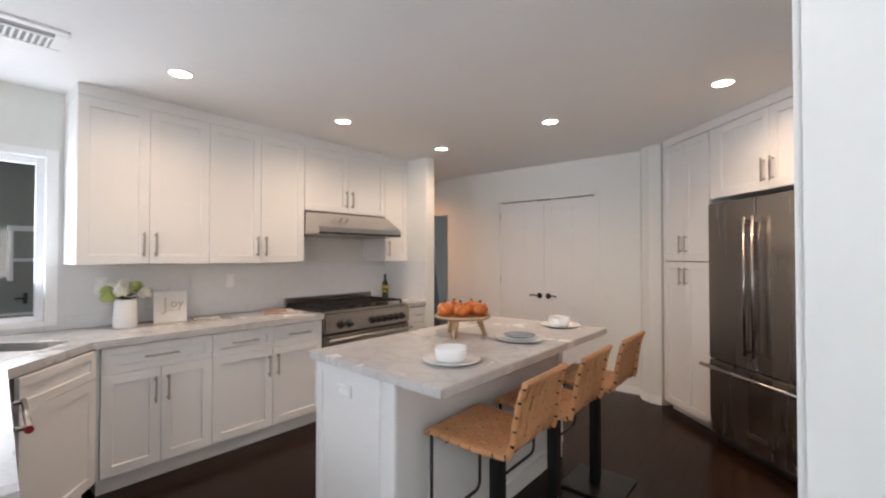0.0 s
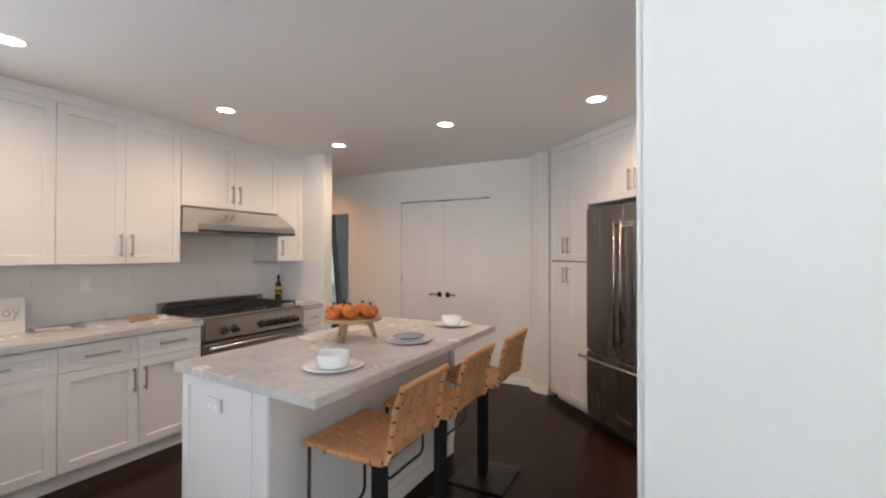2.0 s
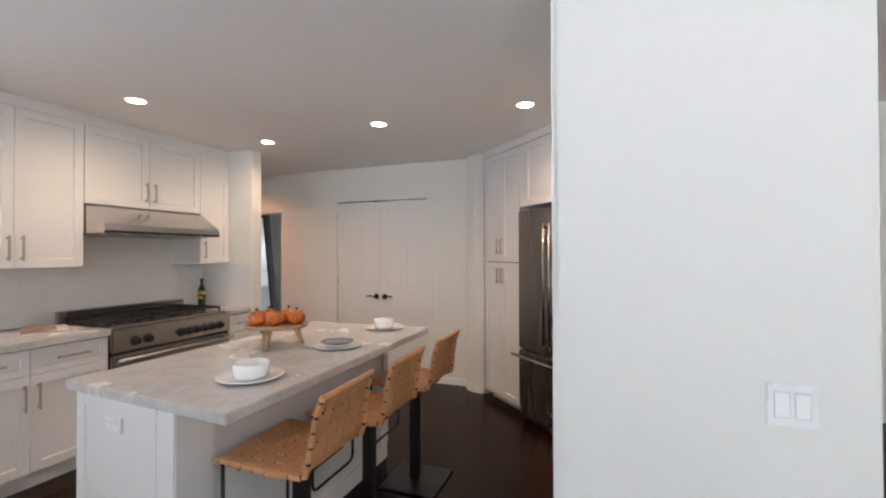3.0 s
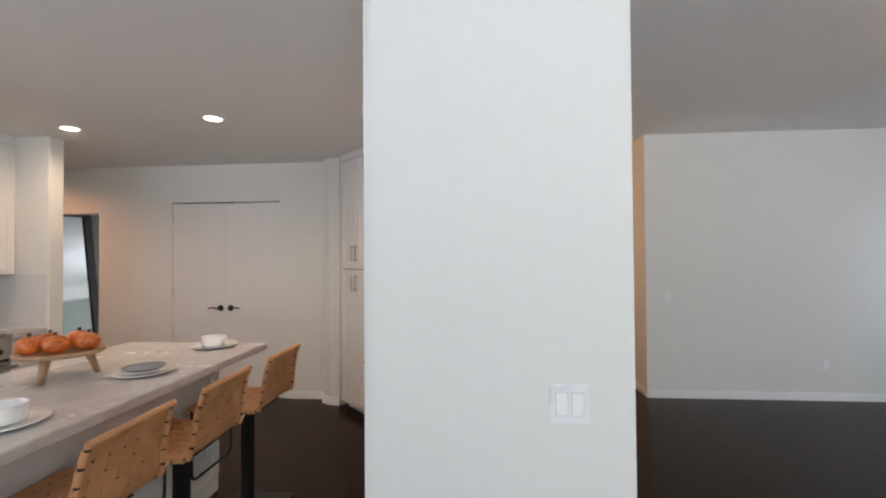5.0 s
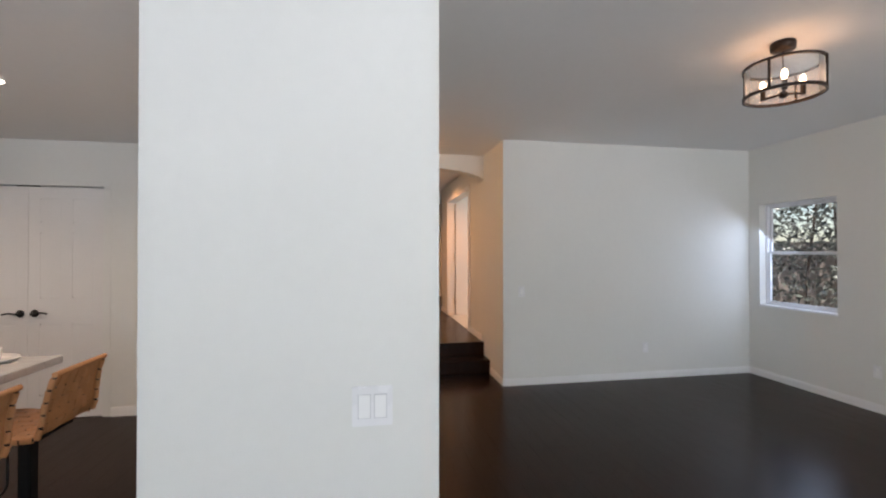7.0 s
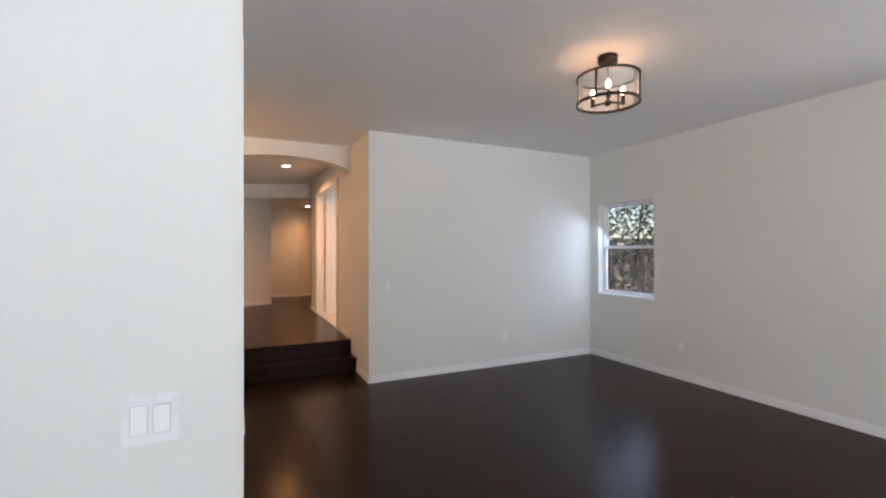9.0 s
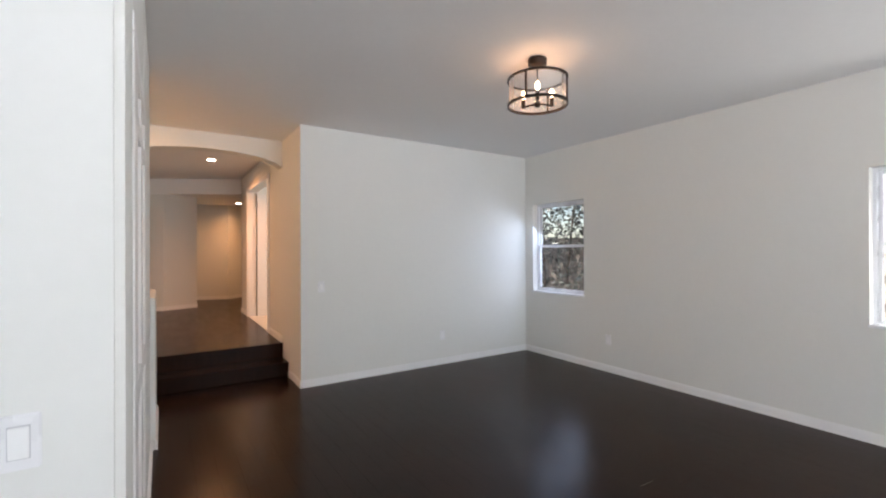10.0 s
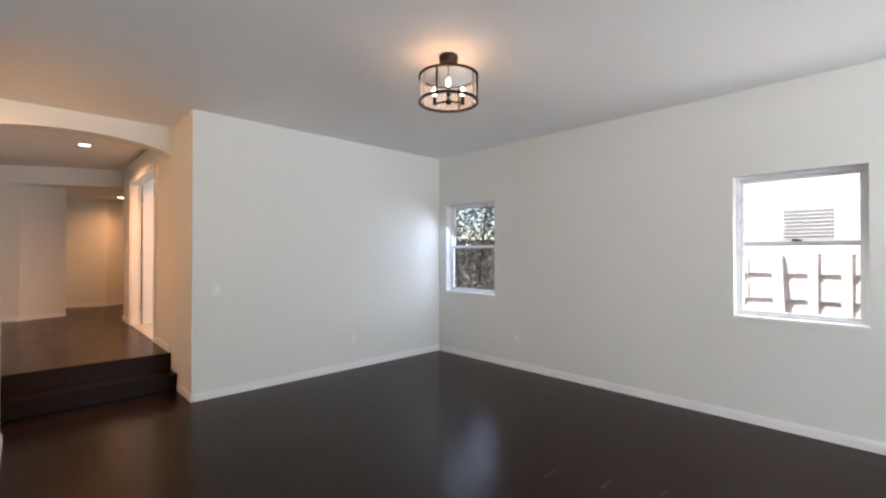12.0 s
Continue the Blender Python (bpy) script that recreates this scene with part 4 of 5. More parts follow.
# ---- switches and outlets ----
def plate(name, m, gangs, kind, label):
    w = 0.07 if gangs == 1 else 0.116
    t = thing(name, m, label, kind)
    part("cover", boxes((-w / 2, -0.0075, -0.0575, w / 2, -0.0005, 0.0575), bevel=0.0025), M_SWITCH, t)
    for g in range(gangs):
        x = (g - (gangs - 1) / 2) * 0.046
        if kind == "light switch":
            r = part("rocker", boxes((x - 0.0165, -0.0115, -0.033, x + 0.0165, -0.0076, 0.033), bevel=0.0015), M_PLASTIC, t)
            r.matrix_basis = pose(0, 0, 0, 3.0 if g else -3.0)
            # grey sheet stands in for the shade in the seam round the rocker
            part("rocker_gap_shade", boxes((x - 0.0185, -0.0079, -0.035, x + 0.0185, -0.0070, 0.035)), M_SEAM_SHADE, t, "thin grey sheet painted as the shaded seam round the rocker")
        else:
            part("socket", boxes((x - 0.016, -0.0085, 0.005, x + 0.016, -0.006, 0.036), (x - 0.016, -0.0085, -0.036, x + 0.016, -0.006, -0.005), bevel=0.0015), M_PLASTIC, t)
    for z in (-0.045, 0.045):
        part("screw", lathe([(0, 0), (0.003, 0), (0.003, 0.001), (0, 0.001)], 8), M_NICKEL, t, m=pose(0, -0.0062, z, 90))
    return t


plate("light_switch", pose(0.757, BY0, 1.02), 2, "light switch", "white double rocker switch on the wall block")
plate("light_switch", pose(2.43, YL, 1.03), 1, "light switch", "white single switch on the living room wall")
plate("wall_outlet", pose(3.94, YL, 0.36), 1, "outlet", "white wall outlet low on the living room wall")
plate("wall_outlet", pose(XE, 3.586, 0.37, 0, 0, -90), 1, "outlet", "white wall outlet below the windows")
plate("wall_outlet", pose(XW + 0.0095, 1.757, 1.187, 0, 0, 90), 1, "outlet", "white outlet on the tiled backsplash")
plate("wall_outlet", pose(XW + 0.0095, 0.885, 1.19, 0, 0, 90), 1, "outlet", "white outlet behind the flower jug")
plate("light_switch", pose(2.225, 8.55, 1.42, 0, 0, -90), 1, "light switch", "white switch on the hall wall")


# ---- bar stools ----
def strip(points, normals, side, width, thick):
    """A flat strap along points; side is its width direction."""
    bm = bmesh.new()
    rings = []
    side = Vector(side)
    for p, n in zip(points, normals):
        p, n = Vector(p), Vector(n).normalized()
        a, b = side * width / 2, n * thick / 2
        rings.append([bm.verts.new(p + q) for q in (-a - b, a - b, a * 0.96 + b, -a * 0.96 + b)])
    for r, q in zip(rings, rings[1:]):
        for k in range(4):
            j = (k + 1) % 4
            bm.faces.new((r[k], r[j], q[j], q[k]))
    bm.faces.new(rings[0][::-1])
    bm.faces.new(rings[-1])
    bmesh.ops.recalc_face_normals(bm, faces=bm.faces)
    return bm


def stool_profile():
    """Points (x, z) along the side of the seat and back, evenly spaced."""
    raw = [(-0.210, 0.652), (-0.18, 0.657), (-0.1, 0.650), (0.0, 0.645), (0.1, 0.645), (0.155, 0.648), (0.182, 0.660), (0.191, 0.685), (0.196, 0.72), (0.203, 0.78), (0.213, 0.84), (0.226, 0.89), (0.240, 0.925)]
    out = [raw[0]]
    d = 0.004
    for a, b in zip(raw, raw[1:]):
        n = max(1, int(math.dist(a, b) / d))
        out += [(a[0] + (b[0] - a[0]) * k / n, a[1] + (b[1] - a[1]) * k / n) for k in range(1, n + 1)]
    return out


def taper(z):
    """The back narrows towards its top."""
    return 1 - 0.10 * min(1, max(0, (z - 0.67) / 0.255))


def bar_stool(m):
    t = thing("bar_stool", m, "bar stool with woven tan leather straps on a black frame", "stool", "stools at the island")
    part("base_plate", boxes((-0.165, -0.155, 0, 0.195, 0.205, 0.012), bevel=0.003), M_BLACK, t)
    part("post", boxes((-0.026, -0.0025, 0.0122, 0.029, 0.0525, 0.61), bevel=0.004), M_BLACK, t)
    part("seat_plate", boxes((-0.13, -0.13, 0.6105, 0.13, 0.13, 0.620)), M_BLACK, t)
    pr = stool_profile()
    hw = 0.195
    for s in (-1, 1):
        part("side_rail", rod([(x, s * hw * taper(z), z) for x, z in pr[::4] + [pr[-1]]], 0.0085, 10), M_BLACK, t, smooth=True)
    part("top_rail", rod([(pr[-1][0], -hw * 0.9, pr[-1][1]), (pr[-1][0], hw * 0.9, pr[-1][1])], 0.0085, 10), M_BLACK, t, smooth=True)
    part("front_rail", rod([(pr[0][0], -hw, pr[0][1]), (pr[0][0], hw, pr[0][1])], 0.0085, 10), M_BLACK, t, smooth=True)
    for x in (-0.11, 0.11):
        part("cross_bar", rod([(x, -hw, 0.637), (x, -hw * 0.6, 0.628), (x, hw * 0.6, 0.628), (x, hw, 0.637)], 0.008, 8), M_BLACK, t, smooth=True)
    # foot rest: a bent loop under the front corners
    zf, xf, c = 0.265, -0.195, 0.04
    loop = [(xf, -0.185, 0.645), (xf, -0.185, zf + c)]
    loop += [(xf, -0.185 + c * (1 - math.cos(a)), zf + c * (1 - math.sin(a))) for a in (0.4, 0.8, 1.2, 1.57)]
    loop += [(xf, 0.185 - c * (1 - math.cos(a)), zf + c * (1 - math.sin(a))) for a in (1.57, 1.2, 0.8, 0.4)]
    loop += [(xf, 0.185, zf + c), (xf, 0.185, 0.645)]
    part("foot_rest", rod(loop, 0.0075, 8), M_BLACK, t, smooth=True)
    # straps
    n = len(pr)
    step, nl = 12.9, 7
    nrm = []
    for k in range(n):
        a, b = pr[max(0, k - 2)], pr[min(n - 1, k + 2)]
        d = Vector((b[0] - a[0], 0, b[1] - a[1])).normalized()
        nrm.append(Vector((-d.z, 0, d.x)))
    count = int((n - 6) / step)
    for j in range(count):
        k = int(4 + step * (j + 0.5))
        x, z = pr[k]
        tan = Vector((nrm[k].z, 0, -nrm[k].x))
        pts, ns = [], []
        back = max(0, (k - n * 0.56) / (n * 0.44))
        for q in range(29):
            u = q / 28
            y = -0.206 + 0.412 * u
            w = 0.0017 * math.sin((y / 0.0557 + j) * math.pi)
            e = min(1, (0.206 - abs(y)) / 0.012)
            bow = -0.022 * back * (1 - (y / 0.206) ** 2)
            p = Vector((x, y * taper(z), z)) + nrm[k] * (0.011 * e + w * e + bow)
            pts.append(p)
            ns.append(nrm[k] + Vector((0, (1 - e) * (1 if y > 0 else -1), 0)))
        bm = strip(pts, ns, tan, 0.0500, 0.0025)
        for s in (-1, 1):
            hem = bmesh.ops.create_cone(bm, cap_ends=True, segments=12, radius1=0.0125, radius2=0.0125, depth=0.0445)
            bmesh.ops.rotate(bm, verts=hem["verts"], cent=(0, 0, 0), matrix=Vector((0, 0, 1)).rotation_difference(tan).to_matrix())
            bmesh.ops.translate(bm, verts=hem["verts"], vec=(x, s * hw * taper(z), z))
        part("strap", bm, M_LEATHER, t)
    # black blocks fill the weave holes and stand in for their darkness
    bm = bmesh.new()
    for j in range(count - 1):
        k = int(4 + step * (j + 1.0))
        back = max(0, (k - n * 0.56) / (n * 0.44))
        for i in range(1, nl):
            y = -0.206 + 0.412 * i / nl
            p = Vector((pr[k][0], y * taper(pr[k][1]), pr[k][1])) + nrm[k] * (0.011 - 0.022 * back * (1 - (y / 0.206) ** 2))
            along = (i + j) % 2
            c = bmesh.ops.create_cube(bm, size=1)
            tan = Vector((nrm[k].z, 0, -nrm[k].x))
            rot = Matrix((tan, Vector((0, 1, 0)), nrm[k])).transposed()
            bmesh.ops.scale(bm, vec=(0.0032, 0.010, 0.0062) if along else (0.007, 0.003, 0.0062), verts=c["verts"])
            bmesh.ops.rotate(bm, verts=c["verts"], cent=(0, 0, 0), matrix=rot)
            bmesh.ops.translate(bm, verts=c["verts"], vec=p)
    tagged(part("slit_blocks", bm, M_BLACK, t, "black blocks standing in for dark slits between the straps"), kind="stuff")
    for i in range(nl):
        y = -0.206 + 0.412 * (i + 0.5) / nl
        pts, ns = [], []
        for k in range(0, n, 2):
            x, z = pr[k]
            j = (k - 4) / step - 0.5
            w = -0.0017 * math.cos(j * math.pi + math.pi * (i % 2))
            back = max(0, (k - n * 0.56) / (n * 0.44))
            bow = -0.022 * back * (1 - (y / 0.206) ** 2)
            p = Vector((x, y * taper(z), z)) + nrm[k] * (0.011 + w + bow)
            pts.append(p)
            ns.append(nrm[k])
        bm = strip(pts, ns, (0, 1, 0), 0.0570, 0.0025)
        for k in (0, n - 1):
            hem = bmesh.ops.create_cone(bm, cap_ends=True, segments=12, radius1=0.0125, radius2=0.0125, depth=0.053)
            bmesh.ops.rotate(bm, verts=hem["verts"], cent=(0, 0, 0), matrix=Matrix.Rotation(radians(90), 3, 'X'))
            bmesh.ops.translate(bm, verts=hem["verts"], vec=(pr[k][0], y * taper(pr[k][1]), pr[k][1]))
        part("strap", bm, M_LEATHER, t)
    return t


stool = bar_stool(pose(-0.875, 1.660, 0, 0, 0, 1.5))
copy_thing(stool, pose(-0.858, 2.175, 0, 0, 0, 1))
copy_thing(stool, pose(-0.845, 2.722, 0, 0, 0, 0))


# ---- on the island ----
def dinner_plate(p, r, mat, label, z=CT):
    bm = lathe([(0, 0.004), (r * 0.6, 0.004), (r * 0.68, 0.006), (r * 0.98, 0.016), (r, 0.018), (r * 0.985, 0.0195), (r * 0.67, 0.0105), (r * 0.6, 0.0085), (0, 0.0085)], 48)
    return tagged(part("plate", bm, mat, m=pose(p[0], p[1], z - 0.003), smooth=True), label, "plate", "place settings")


def bowl(p, r, h, z):
    bm = lathe([(0, 0), (r * 0.86, 0), (r * 0.93, 0.004), (r * 0.97, h * 0.25), (r, h * 0.97), (r * 0.985, h), (r * 0.96, h * 0.97), (r * 0.9, h * 0.35), (r * 0.75, 0.012), (0, 0.01)], 48)
    return tagged(part("bowl", bm, M_CHINA, m=pose(p[0], p[1], z), smooth=True), "plain white china bowl on a plate", "bowl", "place settings")


dinner_plate((-1.095, 1.64), 0.135, M_CHINA, "white china dinner plate under a bowl")
bowl((-1.10, 1.645), 0.074, 0.060, CT + 0.006)
dinner_plate((-1.108, 2.285), 0.135, M_CHINA, "white china dinner plate with a blue plate on it")
dinner_plate((-1.108, 2.285), 0.103, M_CHINA, "white china side plate", CT + 0.011)
dinner_plate((-1.108, 2.285), 0.091, M_BLUECHINA, "small blue-grey side plate", CT + 0.018)
dinner_plate((-1.14, 2.90), 0.135, M_CHINA, "white china dinner plate under a bowl")
bowl((-1.15, 2.905), 0.070, 0.057, CT + 0.006)

st = thing("fruit_stand", pose(-1.45, 2.20, CT), "pale wooden three-legged fruit stand on the island", "fruit stand")
part("tray", lathe([(0, 0.105), (0.15, 0.105), (0.165, 0.108), (0.17, 0.118), (0.168, 0.128), (0.16, 0.127), (0.15, 0.122), (0, 0.122)], 48), M_WOOD, st, smooth=True)
for k in range(3):
    a = radians(-75 + 120 * k)
    u = Vector((math.cos(a), math.sin(a), 0))
    bm = bmesh.new()
    rings = []
    for z, off, r in ((0, 0.135, 0.013), (0.05, 0.118, 0.016), (0.106, 0.098, 0.021)):
        rings.append([bm.verts.new(u * off + Vector((r * math.cos(q * math.pi / 5), r * math.sin(q * math.pi / 5), z))) for q in range(10)])
    for x, y in zip(rings, rings[1:]):
        for q in range(10):
            bm.faces.new((x[q], x[(q + 1) % 10], y[(q + 1) % 10], y[q]))
    bm.faces.new(rings[0][::-1])
    bm.faces.new(rings[-1])
    part("leg", bm, M_WOOD, st, smooth=True)


def pomegranate(p, r, tilt, turn):
    t = thing("pomegranate", pose(*p, tilt, 0, turn), "orange-red ribbed pomegranate with a dry crown", "fruit", "fruit on the stand")
    bm = bmesh.new()
    bmesh.ops.create_uvsphere(bm, u_segments=28, v_segments=16, radius=1)
    for v in bm.verts:
        a = math.atan2(v.co.y, v.co.x)
        k = 1 + 0.045 * math.cos(6 * a) * (1 - v.co.z ** 2)
        top = 1 - 0.10 * max(0, abs(v.co.z) - 0.75) / 0.25
        v.co = Vector((v.co.x * r * k, v.co.y * r * k, v.co.z * r * 0.86 * top + r * 0.78))
    part("skin", bm, M_FRUIT, t, smooth=True)
    part("crown", lathe([(0, r * 1.50), (r * 0.16, r * 1.52), (r * 0.13, r * 1.66), (r * 0.20, r * 1.84), (r * 0.10, r * 1.72), (0, r * 1.7)], 10), M_STEM, t)
    return t


zt = CT + 0.122
for x, y, r, tl, tr in ((-0.075, -0.085, 0.055, 4, 10), (0.035, -0.06, 0.056, -5, 80), (0.105, 0.035, 0.055, 6, 140), (-0.095, 0.03, 0.053, -4, 30), (0.01, 0.085, 0.055, 5, 200)):
    pomegranate((-1.45 + 0.92 * x, 2.20 + 0.92 * y, zt), r * 0.93, tl, tr)


# ---- on the counter ----
jug = thing("flower_jug", pose(-3.39, 0.985, CT), "white ceramic jug on the marble counter", "vase")
part("body", lathe([(0, 0), (0.066, 0), (0.072, 0.004), (0.066, 0.09), (0.062, 0.185), (0.064, 0.19), (0.058, 0.188), (0.058, 0.05), (0, 0.03)], 40), M_CHINA, jug, smooth=True)
fl = thing("flower_bunch", pose(-3.39, 0.985, CT + 0.17), "bunch of cream and lime flowers with dark leaves", "flowers")


def blossom(p, r, mat, layers):
    """A full round flower: cupped petals laid over a ball, from the heart outwards."""
    rnd = random.Random(int(abs(p[1]) * 1000) + 7)
    bm = bmesh.new()
    c = Vector(p)
    n = 34
    for k in range(n):
        z = 1 - 1.55 * (k + 0.5) / n
        a = k * 2.39996 + rnd.uniform(-0.2, 0.2)
        q = math.sqrt(max(0, 1 - z * z))
        d = Vector((q * math.cos(a), q * math.sin(a), z))
        s = Vector((-math.sin(a), math.cos(a), 0))
        up = (Vector((0, 0, 1)) - d * z)
        up = up.normalized() if up.length > 0.05 else s.cross(d)
        rr = r * (0.62 + 0.38 * k / n)
        l = r * rnd.uniform(0.42, 0.58)
        row = []
        for u, w, o in ((-0.6, 0.35, -0.10), (0.0, 0.62, 0.0), (0.55, 0.6, 0.12), (0.9, 0.3, 0.30)):
            b = c + d * (rr * 0.82 + o * r) + up * l * u
            row.append([bm.verts.new(b - s * w * l - d * 0.12 * l), bm.verts.new(b + d * 0.04 * l), bm.verts.new(b + s * w * l - d * 0.12 * l)])
        for x, y in zip(row, row[1:]):
            for e in (0, 1):
                bm.faces.new((x[e], x[e + 1], y[e + 1], y[e]))
    return bm


for p, r, mat, nm in (((0.04, -0.035, 0.075), 0.06, M_PETAL, "flower"), ((0.02, 0.05, 0.095), 0.05, M_LIME, "flower"), ((0.05, 0.10, 0.055), 0.05, M_PETAL, "flower"), ((0.04, -0.105, 0.035), 0.045, M_LIME, "flower"), ((-0.01, -0.01, 0.11), 0.05, M_PETAL, "flower"), ((0.0, -0.105, 0.08), 0.04, M_LIME, "flower"), ((-0.05, 0.06, 0.08), 0.05, M_LIME, "flower"), ((-0.04, -0.06, 0.09), 0.05, M_PETAL, "flower")):
    part(nm, blossom(p, r, mat, 4), mat, fl)
rl = random.Random(5)
for k in range(8):
    a = rl.uniform(0, 6.28)
    c = Vector((math.cos(a), math.sin(a), 0))
    s = Vector((-c.y, c.x, 0))
    l, b = rl.uniform(0.06, 0.09), rl.uniform(0.0, 0.03)
    bm = bmesh.new()
    pts = [c * 0.01 + Vector((0, 0, b)), c * l * 0.5 + s * 0.02 + Vector((0, 0, b + 0.03)), c * l + Vector((0, 0, b + 0.025)), c * l * 0.5 - s * 0.02 + Vector((0, 0, b + 0.03))]
    vs = [bm.verts.new(q) for q in pts]
    mid_v = bm.verts.new(c * l * 0.5 + Vector((0, 0, b + 0.022)))
    for i in range(4):
        bm.faces.new((vs[i], vs[(i + 1) % 4], mid_v))
    part("leaf", bm, M_LEAF, fl)
part("stems", rod([(0, 0, -0.12), (0.005, 0.01, 0.03)], 0.02, 8), M_LEAF, fl)

sg = thing("sign_board", pose(-3.40, 1.265, CT, 0, 0, 84) @ pose(0, 0, 0, -6), "square white board with pale gold script leaning on the backsplash", "sign")
part("board", boxes((-0.105, 0, 0, 0.105, 0.022, 0.225), bevel=0.002), M_CANVAS, sg)


def lettering(body, size, parent, m, mat):
    """Flat raised letters as a mesh."""
    cu = bpy.data.curves.new("lettering", 'FONT')
    cu.body, cu.size, cu.extrude = body, size, 0.0008
    cu.resolution_u = 3
    src = bpy.data.objects.new("lettering_source", cu)
    me = bpy.data.meshes.new_from_object(src)
    bpy.data.objects.remove(src)
    me.materials.clear()
    me.materials.append(mat)
    ob = new("lettering", me)
    ob.parent = parent
    ob.matrix_basis = m
    return tagged(ob, "pale gold lettering")


lettering("J", 0.130, sg, pose(-0.050, -0.001, 0.090, 90), M_GOLD)
lettering("oy", 0.088, sg, pose(-0.004, -0.001, 0.108, 90), M_GOLD)
part("underline", boxes((-0.036, -0.0015, 0.082, 0.062, -0.0003, 0.086)), M_GOLD, sg, "pale gold small print as a bar")


def magazine(p, turn, w, h, label, open_up):
    t = thing("magazine", pose(p[0], p[1], CT + 0.001, 0, 0, turn), label, "magazine")
    part("pages", boxes((-w / 2, -h / 2, 0, w / 2, h / 2, 0.008), bevel=0.002), M_PAPER, t)
    part("cover", boxes((-w / 2, -h / 2, 0.0082, w / 2, h / 2, 0.0092)), M_CANVAS if open_up else M_COVER, t)
    part("picture", boxes((-w * 0.4, -h * 0.35, 0.0094, w * 0.25, h * 0.3, 0.0098)), M_PRINT if open_up else M_PAPER, t)
    if open_up:
        bm = bmesh.new()
        rows_ = []
        for k in range(9):
            u = k / 8
            rows_.append((bm.verts.new((-w / 2 + w * 0.55 * u, -h / 2, 0.0105 + 0.010 * math.sin(u * 2.6))), bm.verts.new((-w / 2 + w * 0.55 * u, h / 2, 0.0105 + 0.010 * math.sin(u * 2.6)))))
        for a, b in zip(rows_, rows_[1:]):
            bm.faces.new((a[0], b[0], b[1], a[1]))
        part("open_page", bm, M_PRINT, t, "curled printed page")
    return t


magazine((-3.34, 1.51), 75, 0.27, 0.2, "closed dark grey magazine lying on the counter", False)
magazine((-3.31, 2.06), 65, 0.24, 0.31, "open magazine with a curled page beside the range", True)

bt = thing("oil_bottle", pose(-3.43, 3.40, CT), "dark green olive oil bottle with a yellow label", "bottle")
part("glass", lathe([(0, 0), (0.031, 0), (0.034, 0.004), (0.034, 0.16), (0.03, 0.185), (0.014, 0.215), (0.013, 0.255), (0, 0.255)], 28), M_BOTTLE, bt, smooth=True)
part("label_band", lathe([(0.0349, 0.108), (0.0352, 0.108), (0.0352, 0.122), (0.0349, 0.122)], 28), M_BLACK, bt, "dark band across the label", smooth=True)
part("label", lathe([(0.0345, 0.078), (0.0348, 0.078), (0.0348, 0.158), (0.0345, 0.158)], 28), M_LABEL, bt, "yellow paper label", smooth=True)
part("emblem", boxes((0.0335, -0.012, 0.085, 0.0362, 0.012, 0.115)), M_BOTTLE, bt)
part("cap", lathe([(0, 0.255), (0.015, 0.255), (0.0155, 0.258), (0.0155, 0.278), (0, 0.28)], 20), M_BLACK, bt, smooth=True)

# ---- ceiling fittings ----
# the fitting at (-4.12, 4.08) is unseen, added to go with the entry light
for cx, cy, cz in [(x, y, ZK) for x, y in CANS] + [(-4.12, 4.08, ZK), (1.63, 7.45, ZH), (2.43, 10.75, 2.44)]:
    t = thing("recessed_light", pose(cx, cy, cz), "round white recessed ceiling light, switched on", "ceiling light", "recessed lights")
    part("trim_ring", lathe([(0.054, -0.001), (0.058, -0.005), (0.072, -0.004), (0.075, -0.0005)], 36), M_TRIM, t, smooth=True)
    part("lens", lathe([(0, -0.003), (0.055, -0.003)], 36), M_LED, t, "glowing lens")

# stand-in fitting for the unseen stair light, its form assumed
gl = thing("globe_lamp", pose(0.25, 5.38, ZL), "small unseen globe lamp assumed over the stair hall", "ceiling lamp")
part("stem", rod([(0, 0, 0), (0, 0, -0.25)], 0.008, 8), M_BRONZE, gl)
part("globe", lathe([(0, -0.42), (0.05, -0.40), (0.075, -0.345), (0.05, -0.28), (0.02, -0.25), (0, -0.25)], 20), M_BULB, gl, smooth=True).visible_shadow = False

vt = thing("ceiling_vent", pose(-2.66, 0.265, ZK), "white metal ceiling air vent with slats", "air vent")
part("frame", boxes((-0.15, -0.265, -0.012, -0.105, 0.265, -0.0005), (0.105, -0.265, -0.012, 0.15, 0.265, -0.0005), (-0.1045, 0.225, -0.012, 0.1045, 0.265, -0.0005), (-0.1045, -0.265, -0.012, 0.1045, -0.225, -0.0005), bevel=0.002), M_TRIM, vt)
# backing painted grey as the shade between the slats
part("backing", boxes((-0.104, -0.224, -0.003, 0.104, 0.224, -0.0008)), M_VENTGREY, vt)
part("bar", boxes((0.03, -0.224, -0.011, 0.045, 0.224, -0.004)), M_TRIM, vt)
sl = None
for k in range(18):
    y = -0.21 + k * 0.0247
    if sl is None:
        sl = part("slat", boxes((-0.104, -0.005, -0.011, 0.0295, 0.005, -0.0035)), M_TRIM, vt, m=pose(0, y, 0))
    else:
        again("slat", sl, vt, pose(0, y, 0))

# flush-mount lamps in the living room, the second one unseen
R = 0.202


def hoop(r, z, h, w):
    return lathe([(r - w, z), (r, z), (r, z + h), (r - w, z + h), (r - w, z)], 64)


